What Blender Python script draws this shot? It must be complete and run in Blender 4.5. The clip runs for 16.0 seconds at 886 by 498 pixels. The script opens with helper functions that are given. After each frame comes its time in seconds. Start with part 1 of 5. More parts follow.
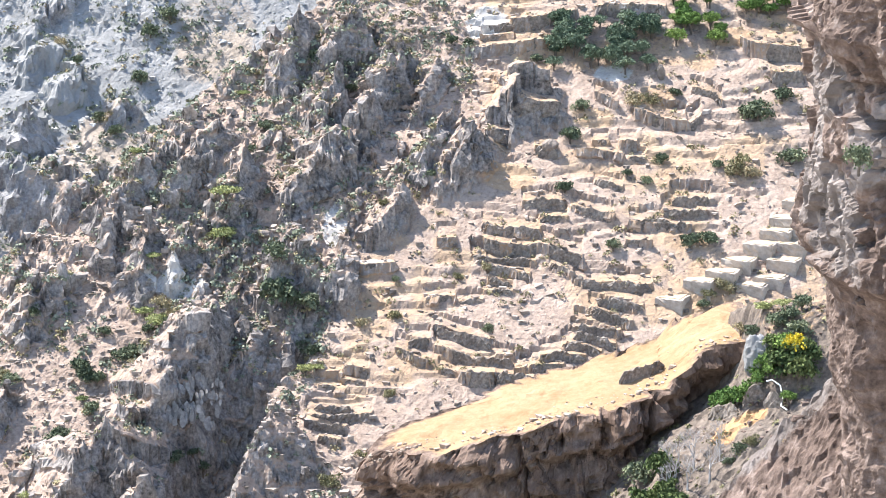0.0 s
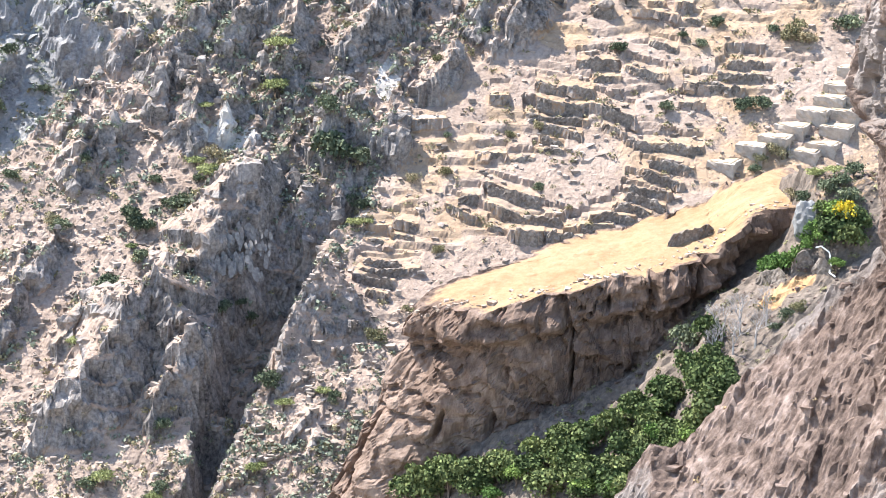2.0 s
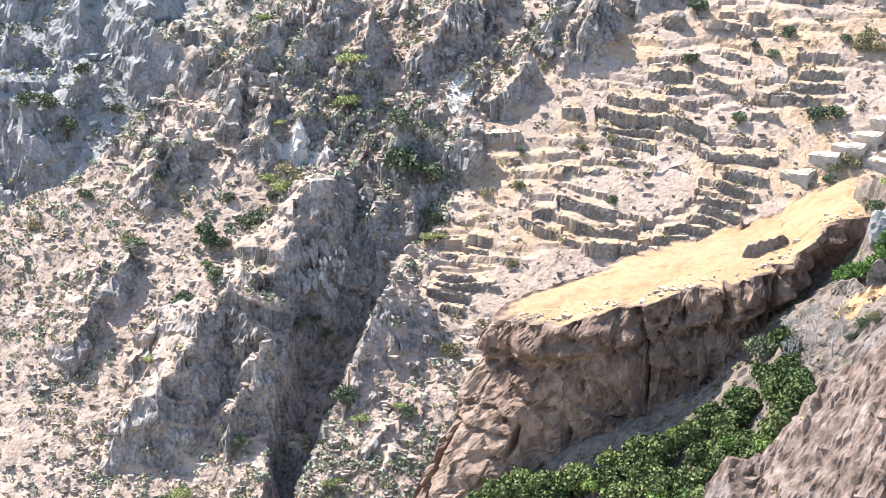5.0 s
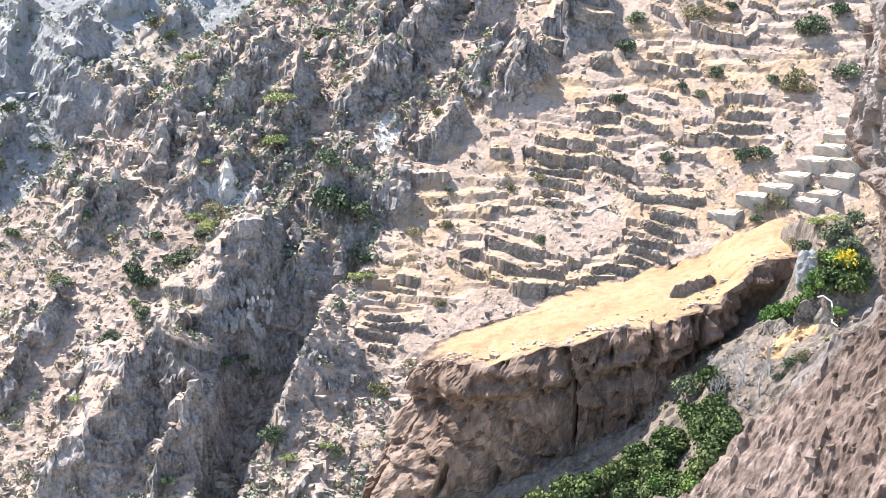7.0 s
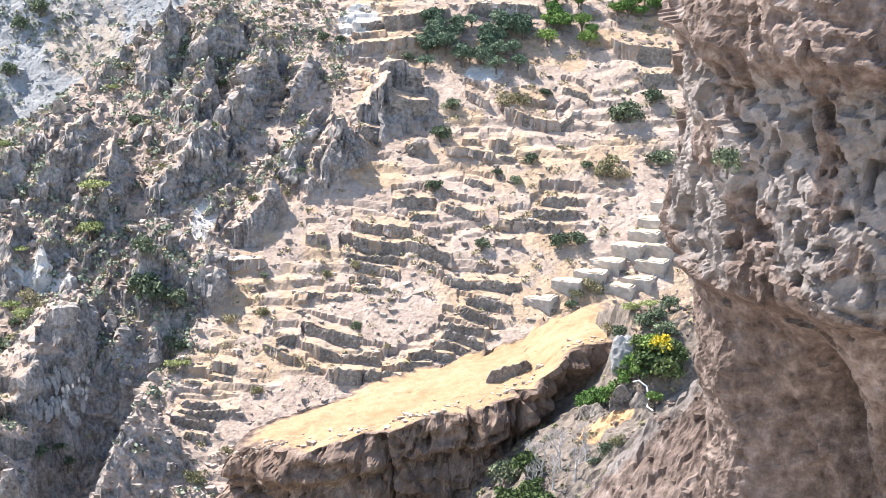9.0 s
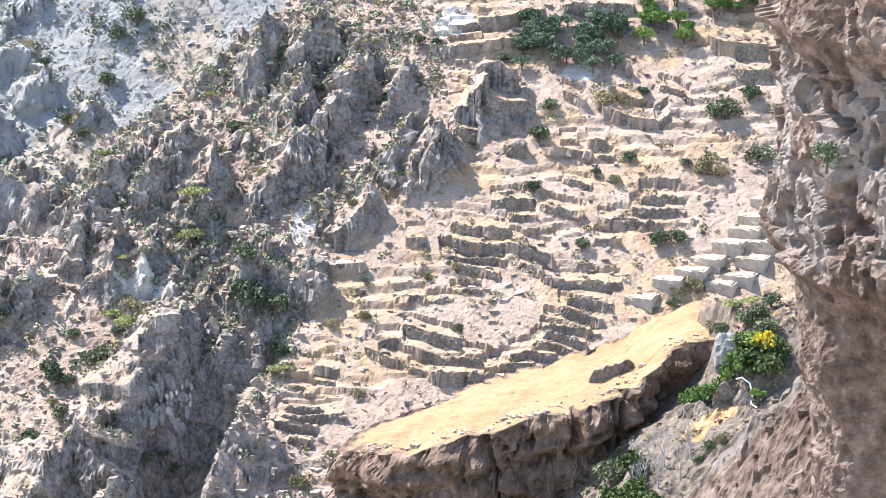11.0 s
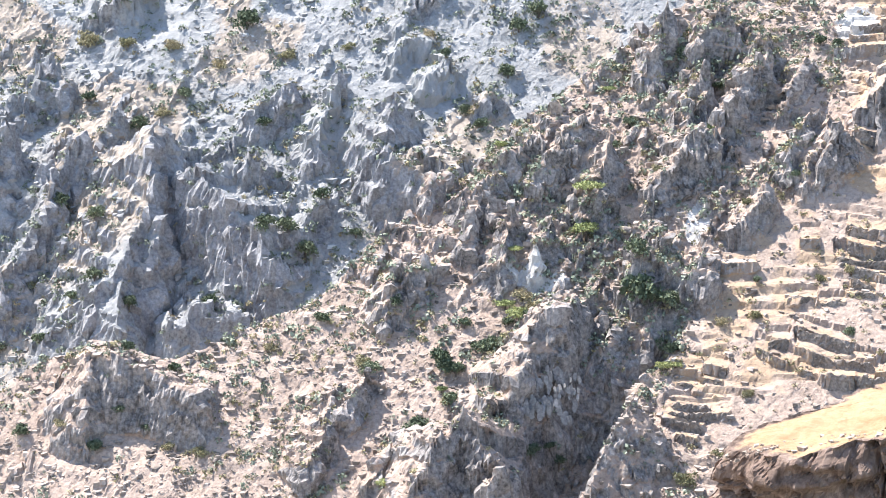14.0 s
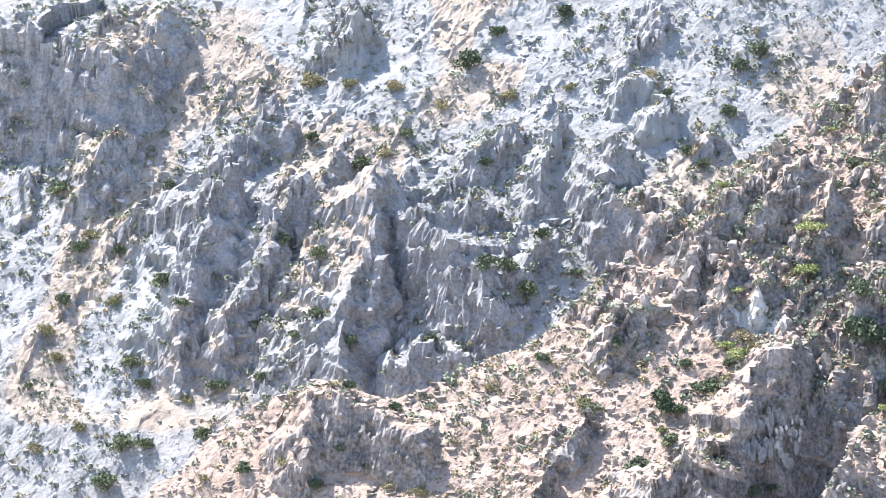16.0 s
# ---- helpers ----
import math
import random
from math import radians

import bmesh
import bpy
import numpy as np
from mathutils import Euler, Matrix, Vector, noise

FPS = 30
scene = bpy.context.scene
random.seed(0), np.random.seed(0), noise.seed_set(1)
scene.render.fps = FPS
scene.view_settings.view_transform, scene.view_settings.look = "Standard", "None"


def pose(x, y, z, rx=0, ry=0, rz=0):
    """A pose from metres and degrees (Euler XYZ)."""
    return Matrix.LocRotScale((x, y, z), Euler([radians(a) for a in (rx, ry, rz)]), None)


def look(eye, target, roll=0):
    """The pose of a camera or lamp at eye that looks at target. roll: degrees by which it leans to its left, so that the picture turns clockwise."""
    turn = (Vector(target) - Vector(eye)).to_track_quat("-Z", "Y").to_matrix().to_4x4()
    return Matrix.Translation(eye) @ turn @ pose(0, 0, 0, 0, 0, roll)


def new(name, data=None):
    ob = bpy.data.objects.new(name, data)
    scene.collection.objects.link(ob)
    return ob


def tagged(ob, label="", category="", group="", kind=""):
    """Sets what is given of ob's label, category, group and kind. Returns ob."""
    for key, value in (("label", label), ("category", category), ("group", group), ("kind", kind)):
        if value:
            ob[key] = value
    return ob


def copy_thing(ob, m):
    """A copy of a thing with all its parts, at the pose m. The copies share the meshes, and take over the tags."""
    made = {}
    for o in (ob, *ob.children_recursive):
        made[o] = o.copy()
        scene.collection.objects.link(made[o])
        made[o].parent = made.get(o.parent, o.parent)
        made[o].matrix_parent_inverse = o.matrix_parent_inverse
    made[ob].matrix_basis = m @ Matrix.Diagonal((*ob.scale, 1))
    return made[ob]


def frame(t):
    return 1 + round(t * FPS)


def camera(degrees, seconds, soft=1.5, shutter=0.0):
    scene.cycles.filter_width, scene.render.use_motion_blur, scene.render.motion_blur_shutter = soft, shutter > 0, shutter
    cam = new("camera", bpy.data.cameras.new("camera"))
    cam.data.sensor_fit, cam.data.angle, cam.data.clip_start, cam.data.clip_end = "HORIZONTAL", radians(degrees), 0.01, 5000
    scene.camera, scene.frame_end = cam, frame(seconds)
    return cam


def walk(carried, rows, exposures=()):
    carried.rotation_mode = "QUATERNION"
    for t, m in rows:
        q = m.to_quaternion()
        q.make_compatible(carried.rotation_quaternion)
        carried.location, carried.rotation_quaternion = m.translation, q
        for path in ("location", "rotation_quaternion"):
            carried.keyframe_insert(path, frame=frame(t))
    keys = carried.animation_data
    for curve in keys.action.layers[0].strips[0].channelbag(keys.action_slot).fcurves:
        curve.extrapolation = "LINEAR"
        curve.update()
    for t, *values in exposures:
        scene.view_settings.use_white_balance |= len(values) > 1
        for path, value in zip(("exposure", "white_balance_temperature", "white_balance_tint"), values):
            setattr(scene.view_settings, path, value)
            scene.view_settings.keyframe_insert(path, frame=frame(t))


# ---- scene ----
cam = camera(16.4, 16.0, 1.0)
EYE = 150.0
ROWS = [
    (0.00, -0.00, -13.00, 0.60),
    (0.50, 0.91, -13.97, 0.32),
    (1.00, 1.20, -14.71, -0.05),
    (1.50, 1.16, -15.27, -0.47),
    (2.00, 0.97, -15.67, -0.73),
    (2.50, 0.62, -15.82, -0.86),
    (3.00, 0.61, -15.79, -0.74),
    (3.50, 0.95, -15.81, -0.46),
    (4.00, 1.72, -15.70, -0.03),
    (4.20, 1.95, -15.64, 0.10),
    (4.90, 2.38, -15.44, 0.34),
    (5.60, 2.45, -15.19, 0.42),
    (6.30, 2.06, -14.98, 0.35),
    (6.50, 1.80, -14.91, 0.28),
    (7.00, 1.01, -14.67, -0.07),
    (7.50, 0.06, -14.23, -0.33),
    (8.00, -1.05, -13.75, -0.58),
    (8.20, -1.56, -13.52, -0.64),
    (8.70, -2.27, -13.18, -0.70),
    (9.25, -2.62, -12.93, -0.62),
    (9.80, -2.47, -12.83, -0.39),
    (10.30, -1.90, -12.85, -0.03),
    (10.50, -1.46, -12.89, 0.22),
    (11.00, -0.59, -13.01, 0.82),
    (11.50, 0.31, -13.15, 1.03),
    (12.00, 1.09, -13.26, 1.02),
    (12.50, 2.39, -13.35, 0.81),
    (13.00, 3.74, -13.29, 0.59),
    (13.50, 5.22, -13.17, 0.49),
    (14.00, 6.91, -13.00, 0.58),
    (14.50, 8.54, -12.74, 0.84),
    (15.00, 9.79, -12.54, 0.99),
    (15.50, 10.64, -12.35, 1.22),
    (16.00, 11.11, -12.18, 1.33),
]
EXPOSURES = ((0.0, 1.54, 6550, 10), (12.5, 1.54, 6500, 10), (14.5, 1.68, 6430, 11), (16.0, 1.78, 6400, 12))
walk(cam, [(t, pose(0, 0, EYE, 90 + pitch, 0, yaw) @ pose(0, 0, 0, 0, 0, -roll)) for t, yaw, pitch, roll in ROWS], EXPOSURES)

# ---- light ----
SUN_EL, SUN_AZ = 56.0, -58.0          # degrees; azimuth clockwise from +y
world = bpy.data.worlds.new("sky")
scene.world = world
world.use_nodes = True
wn = world.node_tree
sky = wn.nodes.new("ShaderNodeTexSky")
sky.sky_type, sky.sun_disc = "NISHITA", False
sky.sun_elevation, sky.sun_rotation = radians(SUN_EL), radians(SUN_AZ)
sky.altitude, sky.air_density, sky.dust_density = 1800.0, 1.3, 2.0
wn.nodes["Background"].inputs["Strength"].default_value = 0.14
wn.links.new(sky.outputs["Color"], wn.nodes["Background"].inputs["Color"])
sun_data = bpy.data.lights.new("sun", "SUN")
sun_data.energy, sun_data.angle, sun_data.color = 4.6, radians(0.6), (1.0, 0.97, 0.93)
sun = new("sun", sun_data)
sd = Vector((math.sin(radians(SUN_AZ)) * math.cos(radians(SUN_EL)), math.cos(radians(SUN_AZ)) * math.cos(radians(SUN_EL)), math.sin(radians(SUN_EL))))
sun.matrix_world = look((sd.x * 900, sd.y * 900, sd.z * 900), (0, 0, 0))


# ---- materials ----
def material(name, colours, scale, rough=0.9, bump=0.3, bump_scale=None, bump_dist=0.1, masks=(), stretch=(1, 1, 1), island=0.0):
    """Mottled mineral or plant surface. colours: dark, middle, light; masks: (attribute, colour a, colour b) laid over in turn."""
    m = bpy.data.materials.new(name)
    m.use_nodes = True
    nt = m.node_tree
    N, L = nt.nodes, nt.links
    b = N["Principled BSDF"]
    b.inputs["Roughness"].default_value = rough
    b.inputs["Specular IOR Level"].default_value = 0.2
    geo = N.new("ShaderNodeNewGeometry")
    mp = N.new("ShaderNodeMapping")
    mp.inputs["Scale"].default_value = stretch
    L.new(geo.outputs["Position"], mp.inputs["Vector"])

    def tex(s, det=6.0, ro=0.6):
        n = N.new("ShaderNodeTexNoise")
        n.inputs["Scale"].default_value, n.inputs["Detail"].default_value, n.inputs["Roughness"].default_value = s, det, ro
        L.new(mp.outputs["Vector"], n.inputs["Vector"])
        return n.outputs["Fac"]

    big, small = tex(scale * 0.13, 4), tex(scale, 8, 0.7)
    add = N.new("ShaderNodeMath")
    add.operation = "MULTIPLY_ADD"
    L.new(small, add.inputs[0])
    add.inputs[1].default_value = 0.62
    mul = N.new("ShaderNodeMath")
    mul.operation = "MULTIPLY"
    mul.inputs[1].default_value = 0.38
    L.new(big, mul.inputs[0])
    L.new(mul.outputs[0], add.inputs[2])
    ramp = N.new("ShaderNodeValToRGB")
    e = ramp.color_ramp.elements
    e[0].position, e[0].color = 0.36, (*colours[0], 1)
    e[1].position, e[1].color = 0.64, (*colours[2], 1)
    k = e.new(0.5)
    k.color = (*colours[1], 1)
    L.new(add.outputs[0], ramp.inputs["Fac"])
    col = ramp.outputs["Color"]
    for attr, ca, cb in masks:
        at = N.new("ShaderNodeAttribute")
        at.attribute_name = attr
        edge = N.new("ShaderNodeMath")           # ragged edge of the patch
        edge.operation = "MULTIPLY_ADD"
        L.new(small, edge.inputs[0])
        edge.inputs[1].default_value = 1.6
        edge.inputs[2].default_value = -0.8
        sm = N.new("ShaderNodeMath")
        sm.operation = "ADD"
        L.new(at.outputs["Fac"], sm.inputs[0])
        L.new(edge.outputs[0], sm.inputs[1])
        mr = N.new("ShaderNodeMapRange")
        mr.inputs["From Min"].default_value, mr.inputs["From Max"].default_value = 0.32, 0.68
        L.new(sm.outputs[0], mr.inputs["Value"])
        two = N.new("ShaderNodeMix")
        two.data_type = "RGBA"
        two.inputs["A"].default_value, two.inputs["B"].default_value = (*ca, 1), (*cb, 1)
        spread = N.new("ShaderNodeMapRange")
        spread.inputs["From Min"].default_value, spread.inputs["From Max"].default_value = 0.37, 0.63
        L.new(add.outputs[0], spread.inputs["Value"])
        L.new(spread.outputs["Result"], two.inputs["Factor"])
        mx = N.new("ShaderNodeMix")
        mx.data_type = "RGBA"
        L.new(mr.outputs["Result"], mx.inputs["Factor"])
        L.new(col, mx.inputs["A"])
        L.new(two.outputs["Result"], mx.inputs["B"])
        col = mx.outputs["Result"]
    if island:
        hs = N.new("ShaderNodeHueSaturation")
        mr = N.new("ShaderNodeMapRange")
        mr.inputs["To Min"].default_value, mr.inputs["To Max"].default_value = 1 - island, 1 + island
        L.new(geo.outputs["Random Per Island"], mr.inputs["Value"])
        L.new(mr.outputs["Result"], hs.inputs["Value"])
        L.new(col, hs.inputs["Color"])
        col = hs.outputs["Color"]
    L.new(col, b.inputs["Base Color"])
    if bump:
        bp = N.new("ShaderNodeBump")
        bp.inputs["Strength"].default_value, bp.inputs["Distance"].default_value = bump, bump_dist
        hgt = tex(bump_scale or scale * 2, 8, 0.7)
        L.new(hgt, bp.inputs["Height"])
        L.new(bp.outputs["Normal"], b.inputs["Normal"])
    return m


# bare crag rock; its near-black end also paints shade on steep faces
ROCK_SHADE_A, ROCK_B = (0.05, 0.046, 0.045), (0.39, 0.345, 0.315)
GOLD_A, GOLD_B = (0.31, 0.205, 0.127), (0.425, 0.31, 0.213)
mat_hill = material("hill_soil", ((0.205, 0.15, 0.115), (0.34, 0.257, 0.205), (0.43, 0.338, 0.277)), 2.2, bump=0.6, bump_scale=2.5, bump_dist=0.35,
                    masks=(("gold", GOLD_A, GOLD_B), ("rock", ROCK_SHADE_A, ROCK_B), ("pale", (0.36, 0.335, 0.31), (0.54, 0.505, 0.47))))
mat_far = material("far_limestone", ((0.175, 0.171, 0.165), (0.26, 0.255, 0.247), (0.325, 0.319, 0.31)), 2.0, bump=0.6, bump_scale=1.6, bump_dist=0.5,
                   masks=(("gold", (0.24, 0.195, 0.155), (0.40, 0.335, 0.275)), ("rock", (0.11, 0.107, 0.108), (0.37, 0.355, 0.35)), ("pale", (0.235, 0.232, 0.225), (0.31, 0.306, 0.298))))
mat_mesa = material("mesa_rock", ((0.07, 0.045, 0.034), (0.17, 0.116, 0.088), (0.30, 0.22, 0.173)), 1.3, bump=0.7, bump_scale=1.8, bump_dist=0.3,
                    masks=(("gold", (0.26, 0.163, 0.082), (0.37, 0.25, 0.147)),), stretch=(1, 1, 0.45))
mat_near = material("near_rock", ((0.055, 0.037, 0.03), (0.16, 0.115, 0.094), (0.33, 0.255, 0.22)), 1.3, bump=0.7, bump_scale=5, bump_dist=0.15,
                    masks=(("pale", (0.10, 0.082, 0.073), (0.28, 0.238, 0.215)),))
mat_side = material("talus", ((0.075, 0.06, 0.05), (0.15, 0.12, 0.098), (0.25, 0.20, 0.16)), 2.0, bump=0.5, bump_scale=3, bump_dist=0.2, masks=(("gold", (0.28, 0.165, 0.08), (0.44, 0.28, 0.15)),))
mat_ground = material("canyon_ground", ((0.25, 0.21, 0.17), (0.38, 0.33, 0.28), (0.5, 0.44, 0.38)), 0.2, bump=0.4, bump_dist=0.5)


# ---- noise and terrain forms ----
def hashed(ix, iy, iz, seed):
    h = (ix.astype(np.int64) * 374761393 + iy.astype(np.int64) * 668265263 + iz.astype(np.int64) * 2147483647 + seed * 974711) & 0xFFFFFFFF
    h = ((h ^ (h >> 13)) * 1274126177) & 0xFFFFFFFF
    h = ((h ^ (h >> 15)) * 2246822519) & 0xFFFFFFFF
    return ((h ^ (h >> 16)) & 0xFFFFFF) / 16777215.0


def vnoise(x, y, z=None, seed=0):
    """Value noise, 0 to 1, over the plan or in space."""
    x, y = np.broadcast_arrays(np.asarray(x, float), np.asarray(y, float))
    ix, iy = np.floor(x), np.floor(y)
    fx, fy = x - ix, y - iy
    fx, fy = fx * fx * fx * (fx * (fx * 6 - 15) + 10), fy * fy * fy * (fy * (fy * 6 - 15) + 10)

    def layer(k):
        a, b = hashed(ix, iy, k, seed), hashed(ix + 1, iy, k, seed)
        c, d = hashed(ix, iy + 1, k, seed), hashed(ix + 1, iy + 1, k, seed)
        return (a + (b - a) * fx) * (1 - fy) + (c + (d - c) * fx) * fy

    if z is None:
        return layer(np.zeros_like(ix))
    iz = np.floor(z)
    fz = z - iz
    fz = fz * fz * (3 - 2 * fz)
    return layer(iz) * (1 - fz) + layer(iz + 1) * fz


def fbm(x, y, z=None, octaves=4, seed=0, ridged=False):
    """Sum of noise octaves, about -1 to 1 (ridged: 0 to 1, with sharp crests)."""
    total, amp, norm = 0.0, 1.0, 0.0
    for o in range(octaves):
        n = vnoise(x, y, z, seed + 17 * o) * 2 - 1
        total = total + amp * ((1 - np.abs(n)) if ridged else n)
        norm += amp
        amp *= 0.5
        x, y = x * 2.03 + 3.1, y * 2.03 + 7.7
        z = None if z is None else z * 2.03 + 1.3
    return total / norm


def cells(x, y, z, seed):
    """Angular blocks: the hashed value of the nearest of scattered points."""
    ix, iy, iz = np.floor(x), np.floor(y), np.floor(z)
    best, value = np.full(np.shape(x), 9.0), np.zeros(np.shape(x))
    for i in (-1, 0, 1):
        for j in (-1, 0, 1):
            for k in (-1, 0, 1):
                a, b, c = ix + i, iy + j, iz + k
                d = (a + hashed(a, b, c, seed) - x) ** 2 + (b + hashed(a, b, c, seed + 1) - y) ** 2 + (c + hashed(a, b, c, seed + 2) - z) ** 2
                near = d < best
                best = np.where(near, d, best)
                value = np.where(near, hashed(a, b, c, seed + 3), value)
    return value - 0.5


def smooth(a, b, v):
    t = np.clip((v - a) / (b - a), 0, 1)
    return t * t * (3 - 2 * t)


def saw(x, y, period, seed, warp=0.9, ax=0.85, ay=-0.52):
    """Tilted beds: each rises to the one side and breaks off steeply on the other; broken up along their length."""
    wx = x + period * 0.5 * fbm(x / (period * 0.9), y / (period * 0.9), None, 3, seed + 2)
    wy = y + period * 0.5 * fbm(x / (period * 0.9), y / (period * 0.9), None, 3, seed + 3)
    s = (wx * ax + wy * ay) / period + warp * fbm(x / (period * 2.2), y / (period * 2.2), None, 3, seed)
    f = s - np.floor(s)
    r = (wx * -ay + wy * ax) / (period * 0.95) + 0.5 * hashed(np.floor(s), np.floor(s), np.zeros_like(s), seed + 1)
    size = hashed(np.floor(s), np.floor(r), np.zeros_like(s), seed)
    q = r - np.floor(r)
    return np.where(f < 0.86, f / 0.86, (1 - f) / 0.14) * (0.1 + 0.9 * size) * np.clip(4 * q * (1.25 - q), 0, 1)


def ridges(E, xs, ys, rows, back=0.95, front=2.3, seed=91):
    """Rock fins on a plan grid: x, y, height at one end, then at the other. They slope down on the right of that line and break off steeply on its left."""
    step = xs[1] - xs[0]
    for x1, y1, h1, x2, y2, h2 in rows:
        reach = max(h1, h2) / min(back, 1.5) + 1.0
        i0, i1 = np.searchsorted(xs, (min(x1, x2) - reach, max(x1, x2) + reach))
        j0, j1 = np.searchsorted(ys, (min(y1, y2) - reach, max(y1, y2) + reach))
        if i1 - i0 < 2 or j1 - j0 < 2:
            continue
        X, Y = np.meshgrid(xs[i0:i1], ys[j0:j1])
        L = max(math.hypot(x2 - x1, y2 - y1), 0.2)
        ux, uy = (x2 - x1) / L, (y2 - y1) / L
        px, py = X - x1, Y - y1
        size = max(h1, h2)
        if size > 1.6:                                    # bends and notches of the larger fins
            k = 0.7 * size
            wob = fbm(X / k, Y / k, None, 1, seed) * 0.18 * size
            px, py = px + wob, py - 0.6 * wob
        a = px * ux + py * uy
        d = px * -uy + py * ux
        t = np.clip(a / L, 0, 1)
        e = np.abs(a - t * L)
        h = h1 + (h2 - h1) * t
        if size > 1.6:
            notch = 0.3 * (hashed(np.floor(a / (0.25 * size) - 0.5 * d / size), 0 * a, 0 * a, int(x1 * 7 + y1)) - 0.35)
            h = h * (0.9 + np.where(d > 0, 0.0, 1.0) * notch)
        lean = 0.8 + 0.5 * hashed(np.array([x1]), np.array([y1]), np.array([0.0]), seed)[0]
        f = h - np.where(d > 0, d * front, -d * back * lean) - e * 1.5
        E[j0:j1, i0:i1] = np.maximum(E[j0:j1, i0:i1], f)
    return E


def fin_scatter(x0, x1, y0, y1, gap, tall, weight, seed, spread=0.45):
    """Fins of one size strewn over the rocky ground, all broken off to about the same side."""
    r = np.random.default_rng(seed)
    gx, gy = np.meshgrid(np.arange(x0, x1, gap), np.arange(y0, y1, gap))
    x, y = gx.ravel() + r.uniform(-0.5, 0.5, gx.size) * gap, gy.ravel() + r.uniform(-0.5, 0.5, gx.size) * gap
    h = tall * (0.25 + 0.75 * r.random(gx.size) ** 1.5) * weight(x, y)
    a = math.radians(250) + spread * r.normal(size=gx.size)
    l = gap * r.uniform(0.3, 0.75, gx.size)
    rows = np.stack([x, y, h, x + l * np.cos(a), y + l * np.sin(a), h * r.uniform(0.4, 0.9, gx.size)], 1)
    return rows[h > 0.12 * tall]


def gentle(z, xs):
    """1 on ground that is not steep, 0 on rock faces."""
    gy, gx = np.gradient(z, xs[1] - xs[0])
    return 1 - smooth(1.0, 1.9, np.hypot(gx, gy))


def ledges(x, y, z, thick, strength, seed):
    """Beds of rock: the slope steps back at uneven, tilted levels."""
    lev = (z + 0.22 * x - 0.1 * y) / thick + 0.8 * fbm(x / 9, y / 9, z / 9, 2, seed)
    f = lev - np.floor(lev)
    step = np.where(f < 0.6, f * 0.45, 0.27 + (f - 0.6) * 1.825)
    return z + strength * thick * (step - f) * smooth(0.3, 0.6, vnoise(x / 5, y / 5, z / 5, seed + 5))


def sampler(xs, ys, Z):
    """Height at any places of the plan, from a grid."""
    def height(x, y):
        x, y = np.atleast_1d(np.asarray(x, float)), np.atleast_1d(np.asarray(y, float))
        fx, fy = np.clip((x - xs[0]) / (xs[1] - xs[0]), 0, len(xs) - 1.001), np.clip((y - ys[0]) / (ys[1] - ys[0]), 0, len(ys) - 1.001)
        i, j = fx.astype(int), fy.astype(int)
        u, v = fx - i, fy - j
        return (Z[j, i] * (1 - u) + Z[j, i + 1] * u) * (1 - v) + (Z[j + 1, i] * (1 - u) + Z[j + 1, i + 1] * u) * v
    return height


def mid_base(x, y):
    return 55.4 + 0.65 * (y - 330)


CREST_X = (-160, -115, -99.9, -94.4, -88.1, -82.5, -71.7, -65.7, -55.8, -49, -44.9, -39.9, -36.3, -31.9, -26.7, -22, -17.9, -5, 70)
CREST_Y = (285, 311, 321, 326, 333, 335.4, 335, 338.5, 343.3, 351.9, 356.7, 360.8, 365.8, 370.9, 376.6, 381.8, 386.2, 398, 400)
EDGE_Y = (300, 319.8, 327.8, 332, 337, 346.5, 355.7, 365.3, 377.1, 395)
EDGE_X = (-30, -23.3, -19.9, -18.8, -14.5, -10.8, -5.6, 3.3, 5.6, 4)
ROCK_X = (-3, -9, -14.5, -16.5, -14, -10.8, -5.6, 3.3, 5.6, 4)
GULLY_Y = (300, 319, 326, 330, 335, 342, 346, 349)
GULLY_X = (-33, -31, -30, -27, -26.7, -26, -23.5, -18)
